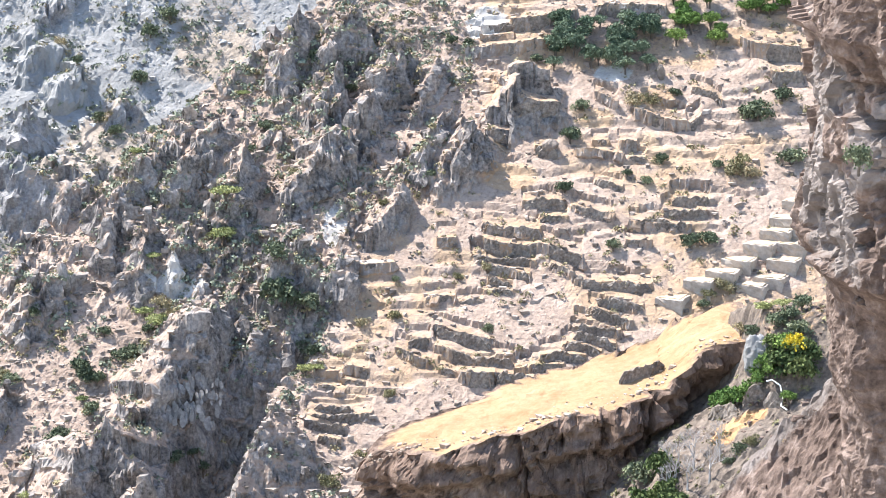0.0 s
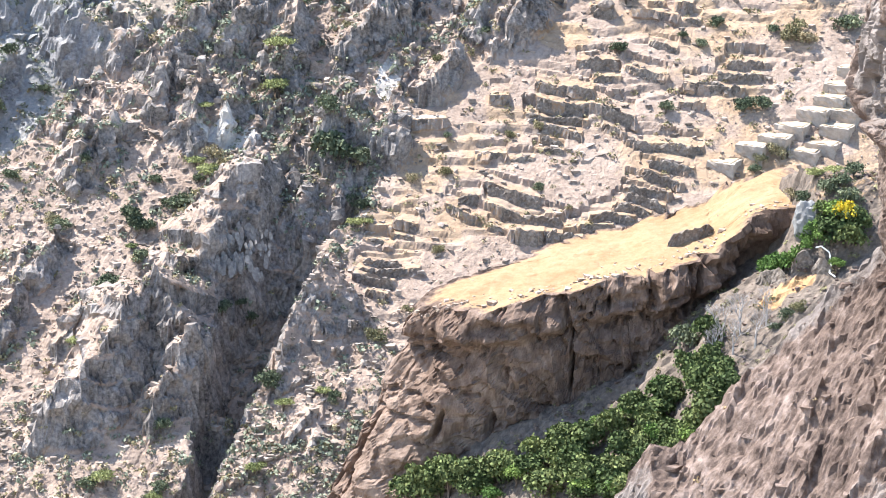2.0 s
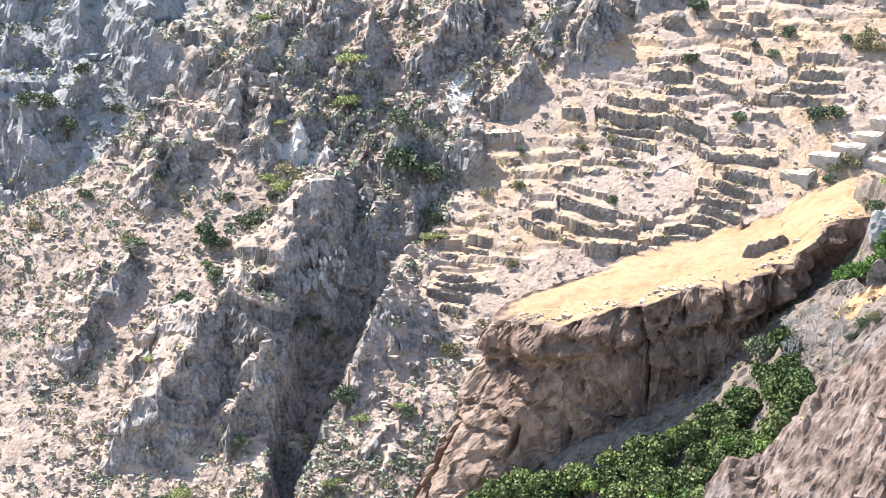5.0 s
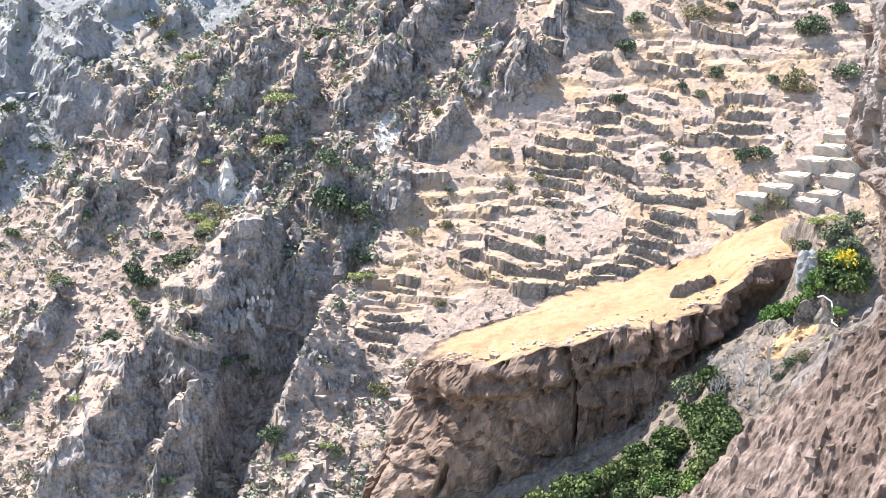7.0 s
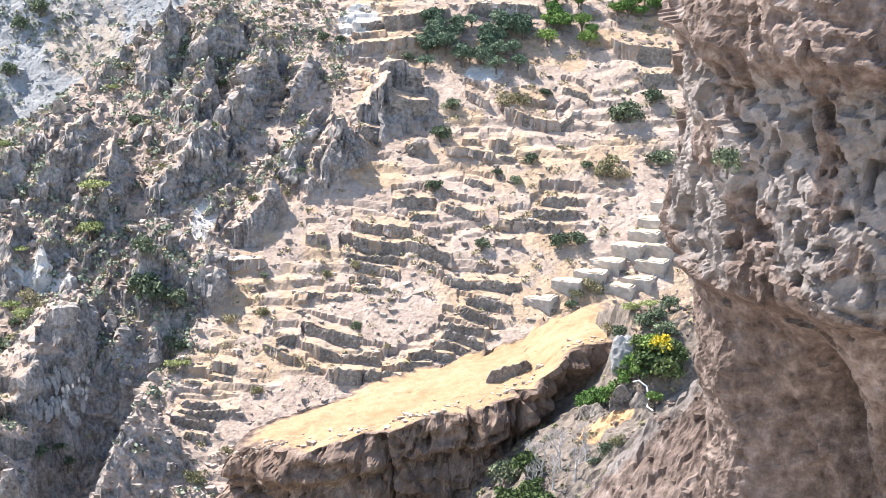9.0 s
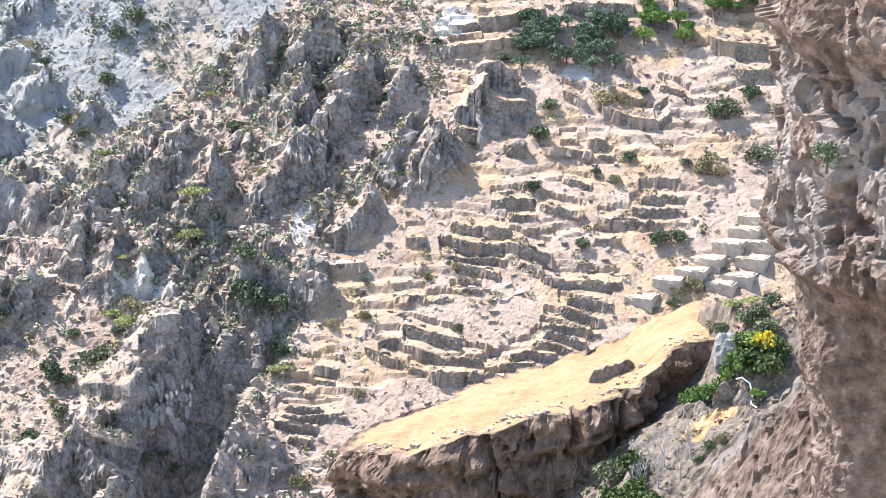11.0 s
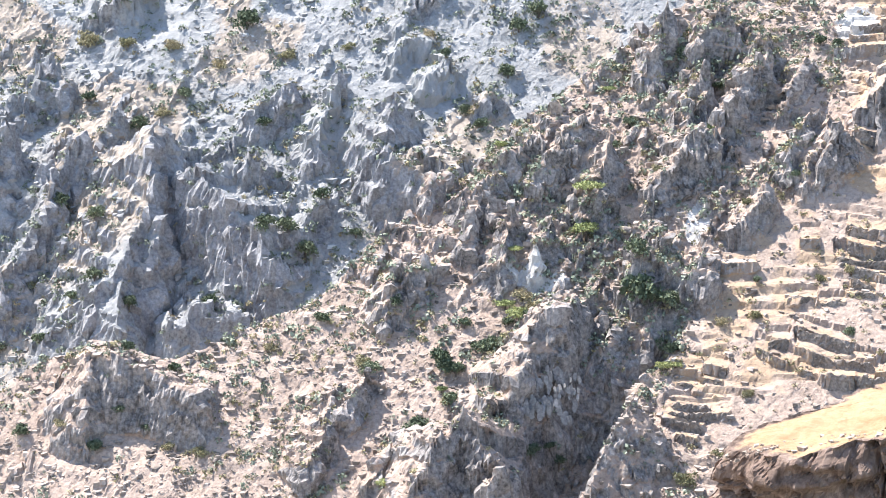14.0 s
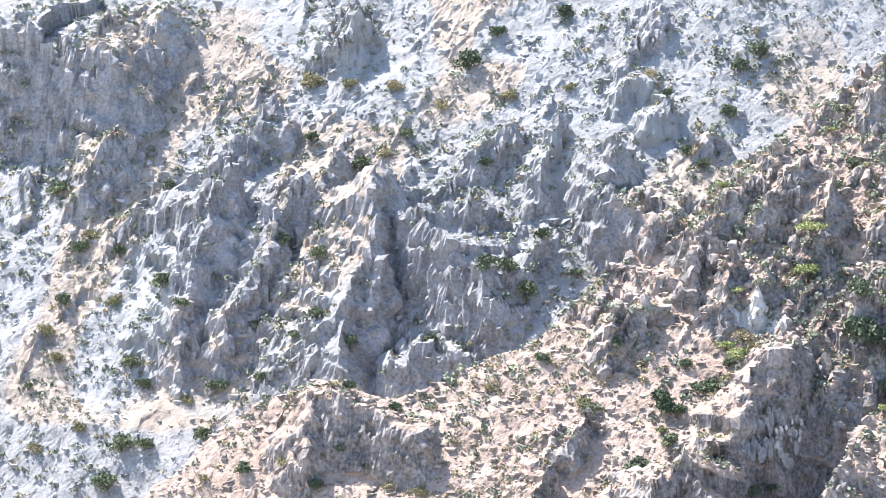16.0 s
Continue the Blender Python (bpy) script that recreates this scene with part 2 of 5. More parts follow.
MID_RIDGES = [
    [(-23.5, 337.4, 9, -34.7, 326, 5), (-17.6, 333.5, 3, -23.5, 337.4, 9), (-35.8, 318.7, 10, -45.2, 309.1, 6), (-29.2, 314.9, 5, -35.8, 318.7, 10), (-31.9, 314.9, 7, -34.6, 310.6, 5), (-22.8, 315.6, 3, -18.9, 324.9, 6), (-10.9, 343.6, 4.5, -19.5, 345.3, 6), (-15.4, 343.6, 4, -17.8, 339.3, 3), (-26.1, 362, 7, -31.8, 356.7, 4), (-30, 350.3, 5, -31.3, 347.1, 3.5), (-24, 360.5, 6, -25.2, 354.4, 4), (-37.8, 354.2, 4, -39, 348.1, 3), (-34.3, 351.8, 5, -35.4, 345.4, 3.5), (-12.8, 362.6, 5.5, -17.6, 356.8, 3.5)],
    [(-5.2, 355.5, 4.5, -8.5, 351, 3), (3.5, 364.4, 5, 0.1, 358.9, 3.5), (12.1, 370.7, 6.5, 6.8, 366.2, 5), (4.3, 361.7, 6.5, 1.2, 359.1, 4), (14.8, 368.3, 3.5, 10.7, 369.4, 6), (-4.1, 376.2, 5, -7.2, 371.8, 3), (-0.3, 375, 4, -3.1, 370, 3), (-10.4, 380.2, 6, -13.5, 376.1, 4), (-16.4, 379.5, 5, -19.7, 373.6, 4), (-12.4, 371.7, 5, -15.4, 367.3, 3.5), (-7.9, 368.3, 4, -10.6, 363.5, 3), (-29.9, 363.8, 6, -37, 359, 4), (-44.3, 344.7, 4.5, -47.5, 341.4, 3.5), (-48.4, 330.4, 4, -51.8, 326.9, 3)],
    [(-52.9, 323.6, 4, -54.3, 320, 3), (-36.8, 356.6, 4, -40.6, 353.5, 3), (-5, 373.7, 5.5, -8.9, 367.5, 4), (1.3, 365.8, 5, -2, 360.2, 4), (-12.4, 369.5, 4.5, -15, 364.3, 3), (-66.9, 325.4, 5, -80.9, 328.7, 7), (-80.9, 328.7, 7, -79.7, 324.3, 5), (-51.2, 329.8, 3, -53.4, 326.6, 2.5), (-51.4, 329.3, 3.5, -52.8, 325.5, 3), (-44.9, 322.1, 3, -47.6, 318.5, 2.5), (-46.1, 344.2, 4, -46.9, 339.4, 3.5), (-43.2, 361.4, 4, -44.4, 355.9, 3)],
]


def mid_masks(x, y):
    """How craggy the hill is, by place."""
    east = np.interp(y, EDGE_Y, ROCK_X)
    rock = 1 - smooth(-2.5, 1.5, x - east + 2.5 * fbm(x / 6, y / 6, None, 3, 3))
    low = smooth(-36, -24, x) + smooth(338, 350, y + 0.25 * (x + 40))
    return rock * (0.62 + 0.38 * np.clip(low, 0, 1))


MID_GOLD = [(32.3, 377.8, 1.9, 1.5), (18.5, 369.7, 2.9, 1.6), (31.4, 341.5, 7.1, 4.4), (26.3, 372.5, 2.6, 1.8), (-9.5, 348.0, 2.9, 1.5), (36.2, 381.9, 3.2, 1.5), (8.0, 361.1, 3.9, 2.2)]
MID_PALE = [(-31.6, 346.3, 3.6, 1.3), (-8.8, 349.1, 3.1, 0.7), (5.7, 384.6, 3.5, 3.0), (21.0, 376.0, 2.6, 1.5), (-12.6, 354.9, 1.6, 2.8)]


def zones(x, y, rows):
    """How far a place lies inside any of the oval zones, ragged at the edge."""
    f = 0.0 * x
    wob = 0.45 * fbm(x / 9, y / 9, None, 4, 68)
    for cx, cy, rx, ry in rows:
        f = np.maximum(f, 1 - smooth(0.6, 1.15, np.hypot((x - cx) / rx, (y - cy) / ry) + wob))
    return f


def mid_weight(x, y):
    """Where the hill's small fins stand close together."""
    return (1 - zones(x, y, MID_PALE)) * mid_masks(x, y) * (0.22 + 0.78 * smooth(0.36, 0.6, vnoise(x / 9, y / 9, None, 24))) * (0.45 + 0.55 * smooth(330, 352, y + 0.12 * (x + 40)))


def mid_ground(xs, ys):
    x, y = np.meshgrid(xs, ys)
    rock = mid_masks(x, y)
    yc = np.interp(x, CREST_X, CREST_Y) + 1.8 * fbm(x / 7, y * 0, None, 3, 41)
    yy = np.minimum(y, yc)
    z = mid_base(x, yy) - 1.0 * (y - yy)
    z = z + (0.25 + 0.9 * rock) * fbm(x / 22, y / 22, None, 3, 11) + (0.1 + 0.35 * rock) * fbm(x / 2.3, y / 2.3, None, 4, 12)
    # ravine
    west, east = np.interp(y, GULLY_Y, GULLY_X) + 1.2 * fbm(x / 5, y / 5, None, 3, 33), np.interp(y, EDGE_Y, EDGE_X)
    u = (x - west) / np.maximum(east - west, 2)
    deep = 9.0 * (1 - smooth(335, 347, y))
    z = z - deep * smooth(0, 0.2, u) * (1 - smooth(0.72, 1.0, u))
    # rock fins, large to small
    E = np.zeros_like(z)
    for rows in MID_RIDGES:
        E = ridges(E, xs, ys, rows)
    z = z + E
    for gap, tall, seed in ((5.5, 3.4, 211), (2.6, 1.7, 212), (1.25, 0.8, 213)):
        z = z + gentle(z, xs) * ridges(np.zeros_like(z), xs, ys, fin_scatter(xs[0], xs[-1], ys[0], ys[-1], gap, tall, mid_weight, seed), 0.85, 2.2, seed)
    fins = smooth(0.4, 1.4, E)
    z = ledges(x, y, z, 2.3, np.clip(0.8 * rock + fins, 0, 1), 231)
    # eroded terraces
    field = (1 - rock) * smooth(-16, -10, x)
    lev = z / 1.2 + 0.9 * fbm(x / 11, y / 11, None, 3, 51)
    f = lev - np.floor(lev)
    step = np.where(f < 0.75, f * 0.35, 0.2625 + (f - 0.75) * 2.95)
    z = z + field * 1.1 * (step - f) * smooth(0.45, 0.62, vnoise(x / 6, y / 2.6, None, 57))
    return z + field * 0.1 * fbm(x / 1.1, y / 1.1, None, 3, 58), fins


WALLS = [
    [(-11.3, 347.8, -9, 347.7, -5.8, 347.9, 1.2), (-1.8, 343.7, 1.2, 344, 0.7), (-0.8, 339.7, 1.2, 339, 3.1, 338.3, 5.3, 337.6, 0.9), (-4.1, 338.2, -1.7, 338.2, 0.8), (-0.8, 337.5, 0.9, 336.5, 3.1, 335.8, 6.9, 335.2, 7.9, 335, 1), (-5.2, 336.9, -3.6, 336, -2, 335.5, 1), (-0.4, 334.5, 1.2, 334.2, 0.7), (2.1, 333.1, 3.7, 332.8, 5.6, 333.1, 1.5), (5.9, 333.4, 7.8, 333, 10.1, 332.6, 1.2), (8.1, 334.5, 9.8, 334.6, 0.9), (10, 334.4, 12, 334.4, 13.4, 334.6, 1.1), (11.1, 335.7, 12.7, 336.2, 14.3, 335.9, 15.9, 335.8, 1), (13.7, 337.2, 15.6, 337.3, 0.9)],
    [(-14.4, 332.8, -11.2, 332.4, 0.6), (-14.6, 329.9, -10.2, 329.7, 0.7), (-15.3, 328.5, -11.1, 328.5, -8.2, 328.5, 1), (-15.1, 327.1, -11, 327.1, 1.1), (-13.8, 325.6, -11.6, 325.4, 0.9), (-11.2, 333.6, -9, 333.2, 0.5), (-11.3, 335.2, -8.7, 334.5, 0.7), (3.5, 349.8, 5.4, 349.4, 8.1, 349.2, 10.7, 348.8, 0.8), (5.4, 348.1, 8, 347.5, 10, 346.4, 1), (4.8, 351.3, 6.8, 350.7, 8.7, 350.2, 11, 350.6, 1), (8.1, 352.6, 9.8, 352.3, 11.7, 351.8, 1.3), (4.8, 353.8, 7.1, 353, 0.8), (11.4, 350.4, 13.3, 349.5, 16.3, 348.7, 1.3)],
    [(12.6, 348.2, 14.6, 347, 16.5, 345.7, 1), (15.5, 346, 17.8, 345.5, 20.4, 345.6, 22.3, 345, 24, 345, 0.9), (17.7, 343.1, 20.3, 342.9, 22.8, 342, 1), (17, 341.8, 18.9, 341.1, 21.5, 340.4, 1.1), (15.3, 340, 17.6, 339.3, 20.1, 338.9, 1), (14.7, 338.6, 16.9, 338.2, 19.4, 337.1, 1), (14, 337.5, 16.2, 337.1, 17.8, 336.1, 1), (-0.5, 351, 1.5, 351.1, 1.2), (5.4, 346.5, 8, 345.8, 0.7), (4.7, 345.1, 8, 344.6, 0.6), (1.8, 343.6, 4.4, 343.7, 0.5), (9.8, 356.5, 12.2, 356.8, 14.5, 356.3, 0.9), (15.5, 355.9, 17.1, 355.2, 19.8, 354.5, 1)],
    [(11.5, 354.4, 14.5, 354.6, 0.7), (21.6, 351, 24.3, 350.9, 0.9), (22.4, 353.3, 24.7, 353.8, 27.4, 353.3, 29, 353.2, 1), (27.3, 357.3, 29.6, 357.3, 31.9, 357, 0.9), (26.8, 355.2, 28.8, 354.9, 31.1, 355.2, 1.1), (16.4, 363.7, 19.5, 363.6, 21.8, 363.3, 1), (22.5, 363.2, 24.5, 363.1, 0.6), (11.6, 363.7, 14, 363.2, 1.3), (18.5, 365.6, 20.2, 365.5, 0.8), (21.6, 365.2, 23.6, 365, 0.9), (3.3, 379.3, 6.1, 378.8, 11, 379.6, 12.6, 379.9, 1.4), (5.4, 381.6, 9, 381.7, 0.8), (5.5, 382.9, 9, 383.1, 0.7)],
    [(9, 382.9, 12.6, 383.3, 16.9, 384.4, 1.5), (19.8, 385.2, 24.8, 385.2, 28.4, 384.9, 1.4), (23.8, 369.3, 26.5, 368.4, 29.8, 367.5, 1.4), (30.2, 367.7, 31.7, 368.8, 1), (37.9, 379.4, 40.6, 378.1, 44.7, 377.5, 1.9), (40.9, 374.7, 43, 374.5, 44.8, 374.6, 1.4), (19.1, 372.3, 21.4, 370.6, 1), (31, 372.9, 33.7, 372, 34.3, 371.1, 0.9), (11.2, 364.2, 13.9, 363.5, 1.2), (18.4, 359.7, 21.4, 358.7, 0.7), (15.5, 356, 17.8, 355.2, 20.1, 354.7, 0.8), (10.2, 356.6, 12.9, 356.7, 0.7), (11.8, 354.6, 14.1, 354.5, 0.7)],
    [(22.4, 353.7, 25.4, 353.3, 28, 353.2, 0.9), (26.2, 355.4, 29.9, 355.3, 0.8), (27.7, 357.4, 31.7, 357.2, 0.7), (5.1, 353.2, 8, 352.6, 11.4, 352.4, 1), (9.6, 368.3, 14.1, 368.4, 0.9), (5.4, 365.1, 7.8, 365.2, 0.8), (5.7, 363.8, 8.1, 364.2, 0.6)],
]


HILL_XS, HILL_YS = np.arange(-110, 56.1, 0.23), np.arange(297, 400.1, 0.23)
HILL_GROUND, HILL_FINS = mid_ground(HILL_XS, HILL_YS)
ground_at = sampler(HILL_XS, HILL_YS, HILL_GROUND)


def wall_line(row):
    """Points every quarter metre along a wall, smoothed, with the height of the wall's top."""
    pts, h = np.array(row[:-1], float).reshape(-1, 2), row[-1]
    seg = np.r_[0, np.cumsum(np.hypot(*np.diff(pts, axis=0).T))]
    s = np.arange(0, seg[-1] + 0.2, 0.25)
    x, y = np.interp(s, seg, pts[:, 0]), np.interp(s, seg, pts[:, 1])
    if len(s) > 12:
        k = np.ones(7) / 7
        x, y = [np.convolve(np.pad(v, 3, "reflect", reflect_type="odd"), k, "valid") for v in (x, y)]
    g = ground_at(x, y)
    k = min(9, len(s)) | 1
    g = np.convolve(np.pad(g, k // 2, "edge"), np.ones(k) / k, "valid")[:len(s)]
    return x, y, g, g + h


WALL_LINES = [wall_line(row) for rows in WALLS for row in rows]


def terraced(xs, ys, Z):
    """The hillside with the level strips behind its terrace walls; also how far each place lies on such a strip."""
    X, Y = np.meshgrid(xs, ys)
    Z, tread = Z.copy(), np.zeros_like(Z)
    for wx, wy, g, top in WALL_LINES:
        reach = 2.2 * (top[0] - g[0]) + 0.9
        i0, i1 = np.searchsorted(xs, (wx.min() - 0.2, wx.max() + 0.2))
        j0, j1 = np.searchsorted(ys, (wy.min() - 1.2, wy.max() + reach))
        px, py, zz = X[j0:j1, i0:i1], Y[j0:j1, i0:i1], Z[j0:j1, i0:i1]
        order = np.argsort(wx)
        yw, tw, gw = (np.interp(px, wx[order], v[order]) for v in (wy, top, g))
        d = py - yw
        on = (d > 0.1) & (d < reach)
        zz = np.where(on, np.maximum(np.minimum(zz, tw + 0.3 * np.maximum(d - 1.4, 0)), tw - 0.08), zz)
        zz = np.where((d > -1.2) & (d <= 0.1), np.minimum(zz, gw + 0.02), zz)
        Z[j0:j1, i0:i1] = zz
        tread[j0:j1, i0:i1] = np.maximum(tread[j0:j1, i0:i1], np.where(on, 1 - 0.6 * d / reach, 0))
    return Z, tread


HILL_Z, HILL_TREAD = terraced(HILL_XS, HILL_YS, HILL_GROUND)
mid_height = sampler(HILL_XS, HILL_YS, HILL_Z)
fins_at = sampler(HILL_XS, HILL_YS, HILL_FINS)
tread_at = sampler(HILL_XS, HILL_YS, HILL_TREAD)


FAR_RIDGES = [
    [(-147.6, 473.3, 14, -167.7, 473.7, 16), (-144.2, 465.1, 9, -148.8, 459.1, 6), (-123.5, 454.7, 12, -126.1, 436.8, 8), (-115.6, 449.6, 9, -119.5, 435.2, 7), (-109.3, 455.4, 8, -118, 449.8, 6), (-97.6, 456, 13, -103.9, 430, 10), (-78.2, 438.7, 8, -92.7, 450.7, 12), (-98, 443.5, 10, -101.1, 428.3, 8), (-84.9, 453.5, 7, -88.3, 450.2, 5), (-63.1, 464.2, 9, -66, 459.4, 6), (-53.3, 454.6, 9, -63.9, 456.6, 9), (-118.3, 471.6, 6, -127.2, 465.8, 5), (-142.5, 480.5, 8, -147.4, 473.2, 6), (-139.7, 486.5, 8, -146, 482.5, 6)],
    [(-108.4, 487.6, 8, -113.2, 485.5, 5), (-72.2, 468.9, 7, -75.5, 461, 5), (-73.2, 451.4, 6, -75.9, 446.2, 5), (-110.9, 429.5, 5, -106.9, 435.5, 6), (-84.4, 435.2, 6, -92.4, 431.7, 6), (-79.4, 469.2, 6, -87.2, 467.1, 4), (-107.3, 464.9, 6, -109.9, 459.4, 5), (-55.9, 453.4, 9, -65.5, 456.2, 9), (-61, 481.9, 4, -65.1, 478.2, 4), (-56.1, 476.2, 5, -59.4, 473.3, 4), (-48.6, 472.5, 4, -51.1, 470.5, 3)],
]


FAR_ROCK = [(-120.7, 449.2, 11.7, 16.7), (-96.6, 444.5, 10.8, 12.5), (-156.2, 471.4, 10.0, 10.8), (-140.2, 461.4, 7.5, 7.5), (-60.4, 459.9, 5.8, 5.8), (-69.8, 470.6, 6.7, 5.0), (-81.4, 458.7, 10.8, 5.0), (-127.6, 483.2, 10.8, 6.7), (-62.3, 490.5, 5.8, 3.3), (-111.0, 490.2, 5.0, 4.2), (-113.3, 473.8, 7.5, 4.2)]
FAR_PALE = [(-136.1, 438.5, 7.5, 13.3), (-62.2, 474.3, 12.5, 10.0), (-79.9, 490.4, 10.0, 5.0), (-102.6, 486.4, 8.3, 5.8), (-120.5, 490.2, 6.7, 5.0), (-76.1, 465.0, 6.7, 4.2)]


SIDE_GOLD = [(24.7, 260.0, 1.5, 1.6), (26.9, 260.2, 1.6, 0.9)]


def far_masks(x, y):
    rough = smooth(0.42, 0.7, vnoise(x / 16, y / 12, None, 66) * 0.6 + 0.4 * vnoise(x / 6, y / 6, None, 67))
    return np.clip(zones(x, y, FAR_ROCK) + 0.45 * rough, 0, 1) * (1 - 0.9 * zones(x, y, FAR_PALE))


def far_ground(xs, ys):
    x, y = np.meshgrid(xs, ys)
    z = np.maximum(22 + 0.8 * (y - 420), 4 + 0.05 * (y - 400))
    z = z + 4 * fbm(x / 40, y / 40, None, 3, 61) + 0.8 * fbm(x / 6, y / 6, None, 4, 62)
    z = z + 0.35 * (saw(x, y, 5.5, 161, 0.9, -0.45, -0.9) - 0.3)
    E = np.zeros_like(z)
    for rows in FAR_RIDGES:
        E = ridges(E, xs, ys, rows, 0.75, 2.2, 95)
    z = z + E
    for gap, tall, seed in ((10, 5.0, 221), (4.5, 2.4, 222), (2.2, 1.1, 223)):
        z = z + gentle(z, xs) * ridges(np.zeros_like(z), xs, ys, fin_scatter(xs[0], xs[-1], ys[0], ys[-1], gap, tall, far_weight, seed), 0.75, 2.0, seed)
    return ledges(x, y, z, 3.4, 0.25 + 0.6 * smooth(0.5, 2.0, E), 232)


def far_weight(x, y):
    return 0.1 + 0.9 * far_masks(x, y)


FAR_XS, FAR_YS = np.arange(-195, 30.1, 0.4), np.arange(398, 514.1, 0.4)
FAR_Z = far_ground(FAR_XS, FAR_YS)
far_height = sampler(FAR_XS, FAR_YS, FAR_Z)


def mesh_object(name, verts, faces, mat, attrs=None, flat=False):
    me = bpy.data.meshes.new(name)
    me.vertices.add(len(verts))
    me.vertices.foreach_set("co", np.asarray(verts, np.float32).ravel())
    faces = np.asarray(faces, np.int32)
    n, k = faces.shape
    me.loops.add(n * k)
    me.loops.foreach_set("vertex_index", faces.ravel())
    me.polygons.add(n)
    me.polygons.foreach_set("loop_start", np.arange(0, n * k, k, dtype=np.int32))
    me.update(calc_edges=True)
    me.polygons.foreach_set("use_smooth", np.full(n, not flat))
    for key, val in (attrs or {}).items():
        me.attributes.new(key, "FLOAT", "POINT").data.foreach_set("value", np.asarray(val, np.float32).ravel())
    me.materials.append(mat)
    return new(name, me)


def grid_faces(rows, cols):
    a = (np.arange(rows - 1)[:, None] * cols + np.arange(cols - 1)[None, :]).ravel()
    return np.stack([a, a + 1, a + cols + 1, a + cols], 1)


def sheet(name, xs, ys, Z, masks, mat, rough=0.5, flat=False):
    """A slope as one sheet: a height over the plan, then pushed out along its normals by rock relief."""
    X, Y = np.meshgrid(xs, ys)
    step = xs[1] - xs[0]
    gy, gx = np.gradient(Z, step)
    n = np.stack([-gx, -gy, np.ones_like(Z)], -1)
    n /= np.linalg.norm(n, axis=-1, keepdims=True)
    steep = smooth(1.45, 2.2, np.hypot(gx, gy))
    attrs = masks(X, Y, Z, steep)
    calm = 0.12 + 0.88 * np.maximum(0.6 * steep, attrs.get("rock", 0 * X + 0.5))
    d = rough * calm * (1.6 * steep * fbm(X / 4.0, Y / 4.0, Z / 6.0, 3, 73) + fbm(X / 1.9, Y / 1.9, Z / 1.9, 3, 71) + 0.8 * (fbm(X / 0.9, Y / 0.9, Z / 0.9, 2, 72, True) - 0.6))
    d = d + rough * calm * (1.5 * cells(X / (3 * rough), Y / (3 * rough), Z / (3 * rough), 75) + 0.8 * cells(X / (1.3 * rough), Y / (1.3 * rough), Z / (1.3 * rough), 79))
    V = np.stack([X, Y, Z], -1) + n * d[..., None]
    return mesh_object(name, V.reshape(-1, 3), grid_faces(len(ys), len(xs)), mat, attrs, flat)


def mid_attrs(X, Y, Z, steep):
    rock = mid_masks(X, Y) * (1 - zones(X, Y, MID_PALE))
    gold = (1 - rock) * smooth(0.35, 0.8, 0.6 * vnoise(X / 9, Y / 7, None, 81) + 0.4 * vnoise(X / 2.5, Y / 2, None, 82)) * 0.7
    gold = np.maximum(gold, tread_at(X, Y) * (0.55 + 0.45 * vnoise(X / 5, Y / 3, None, 85)))
    # rock colour mostly by steepness: shaded crag fronts painted dark, lit backs stay tan
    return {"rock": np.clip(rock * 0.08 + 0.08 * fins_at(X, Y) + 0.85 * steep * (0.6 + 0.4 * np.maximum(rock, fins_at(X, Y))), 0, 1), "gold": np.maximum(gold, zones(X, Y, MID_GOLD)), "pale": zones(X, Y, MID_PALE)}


def far_attrs(X, Y, Z, steep):
    r = far_masks(X, Y)
    return {"rock": np.clip(0.85 * steep + 0.2 * r, 0, 1), "gold": smooth(0.55, 0.7, vnoise(X / 18, Y / 18, None, 83)) * 0.8, "pale": np.clip(zones(X, Y, FAR_PALE) + 0.5 * smooth(0.45, 0.7, vnoise(X / 12, Y / 12, None, 84)), 0, 1) * (1 - r)}


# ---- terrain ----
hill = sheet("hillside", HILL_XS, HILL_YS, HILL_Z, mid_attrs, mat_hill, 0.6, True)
tagged(hill, "sunlit stony terraced hillside with rock crags, shade coloured into their steep faces", "hillside", kind="structure")
far = sheet("far_slope", FAR_XS, FAR_YS, FAR_Z, far_attrs, mat_far, 0.75, True)
tagged(far, "pale grey limestone mountain slope with dark crags", "mountain slope", kind="structure")


def mesa_top(x, y):
    return np.interp(x, (-12, -5, 2, 10, 16, 20, 23, 26, 32), (67.5, 70.2, 71.6, 72.8, 73.9, 74.8, 77, 78, 78)) + 0.09 * (y - 266) + 0.35 * fbm(x / 3, y / 3, None, 3, 101)


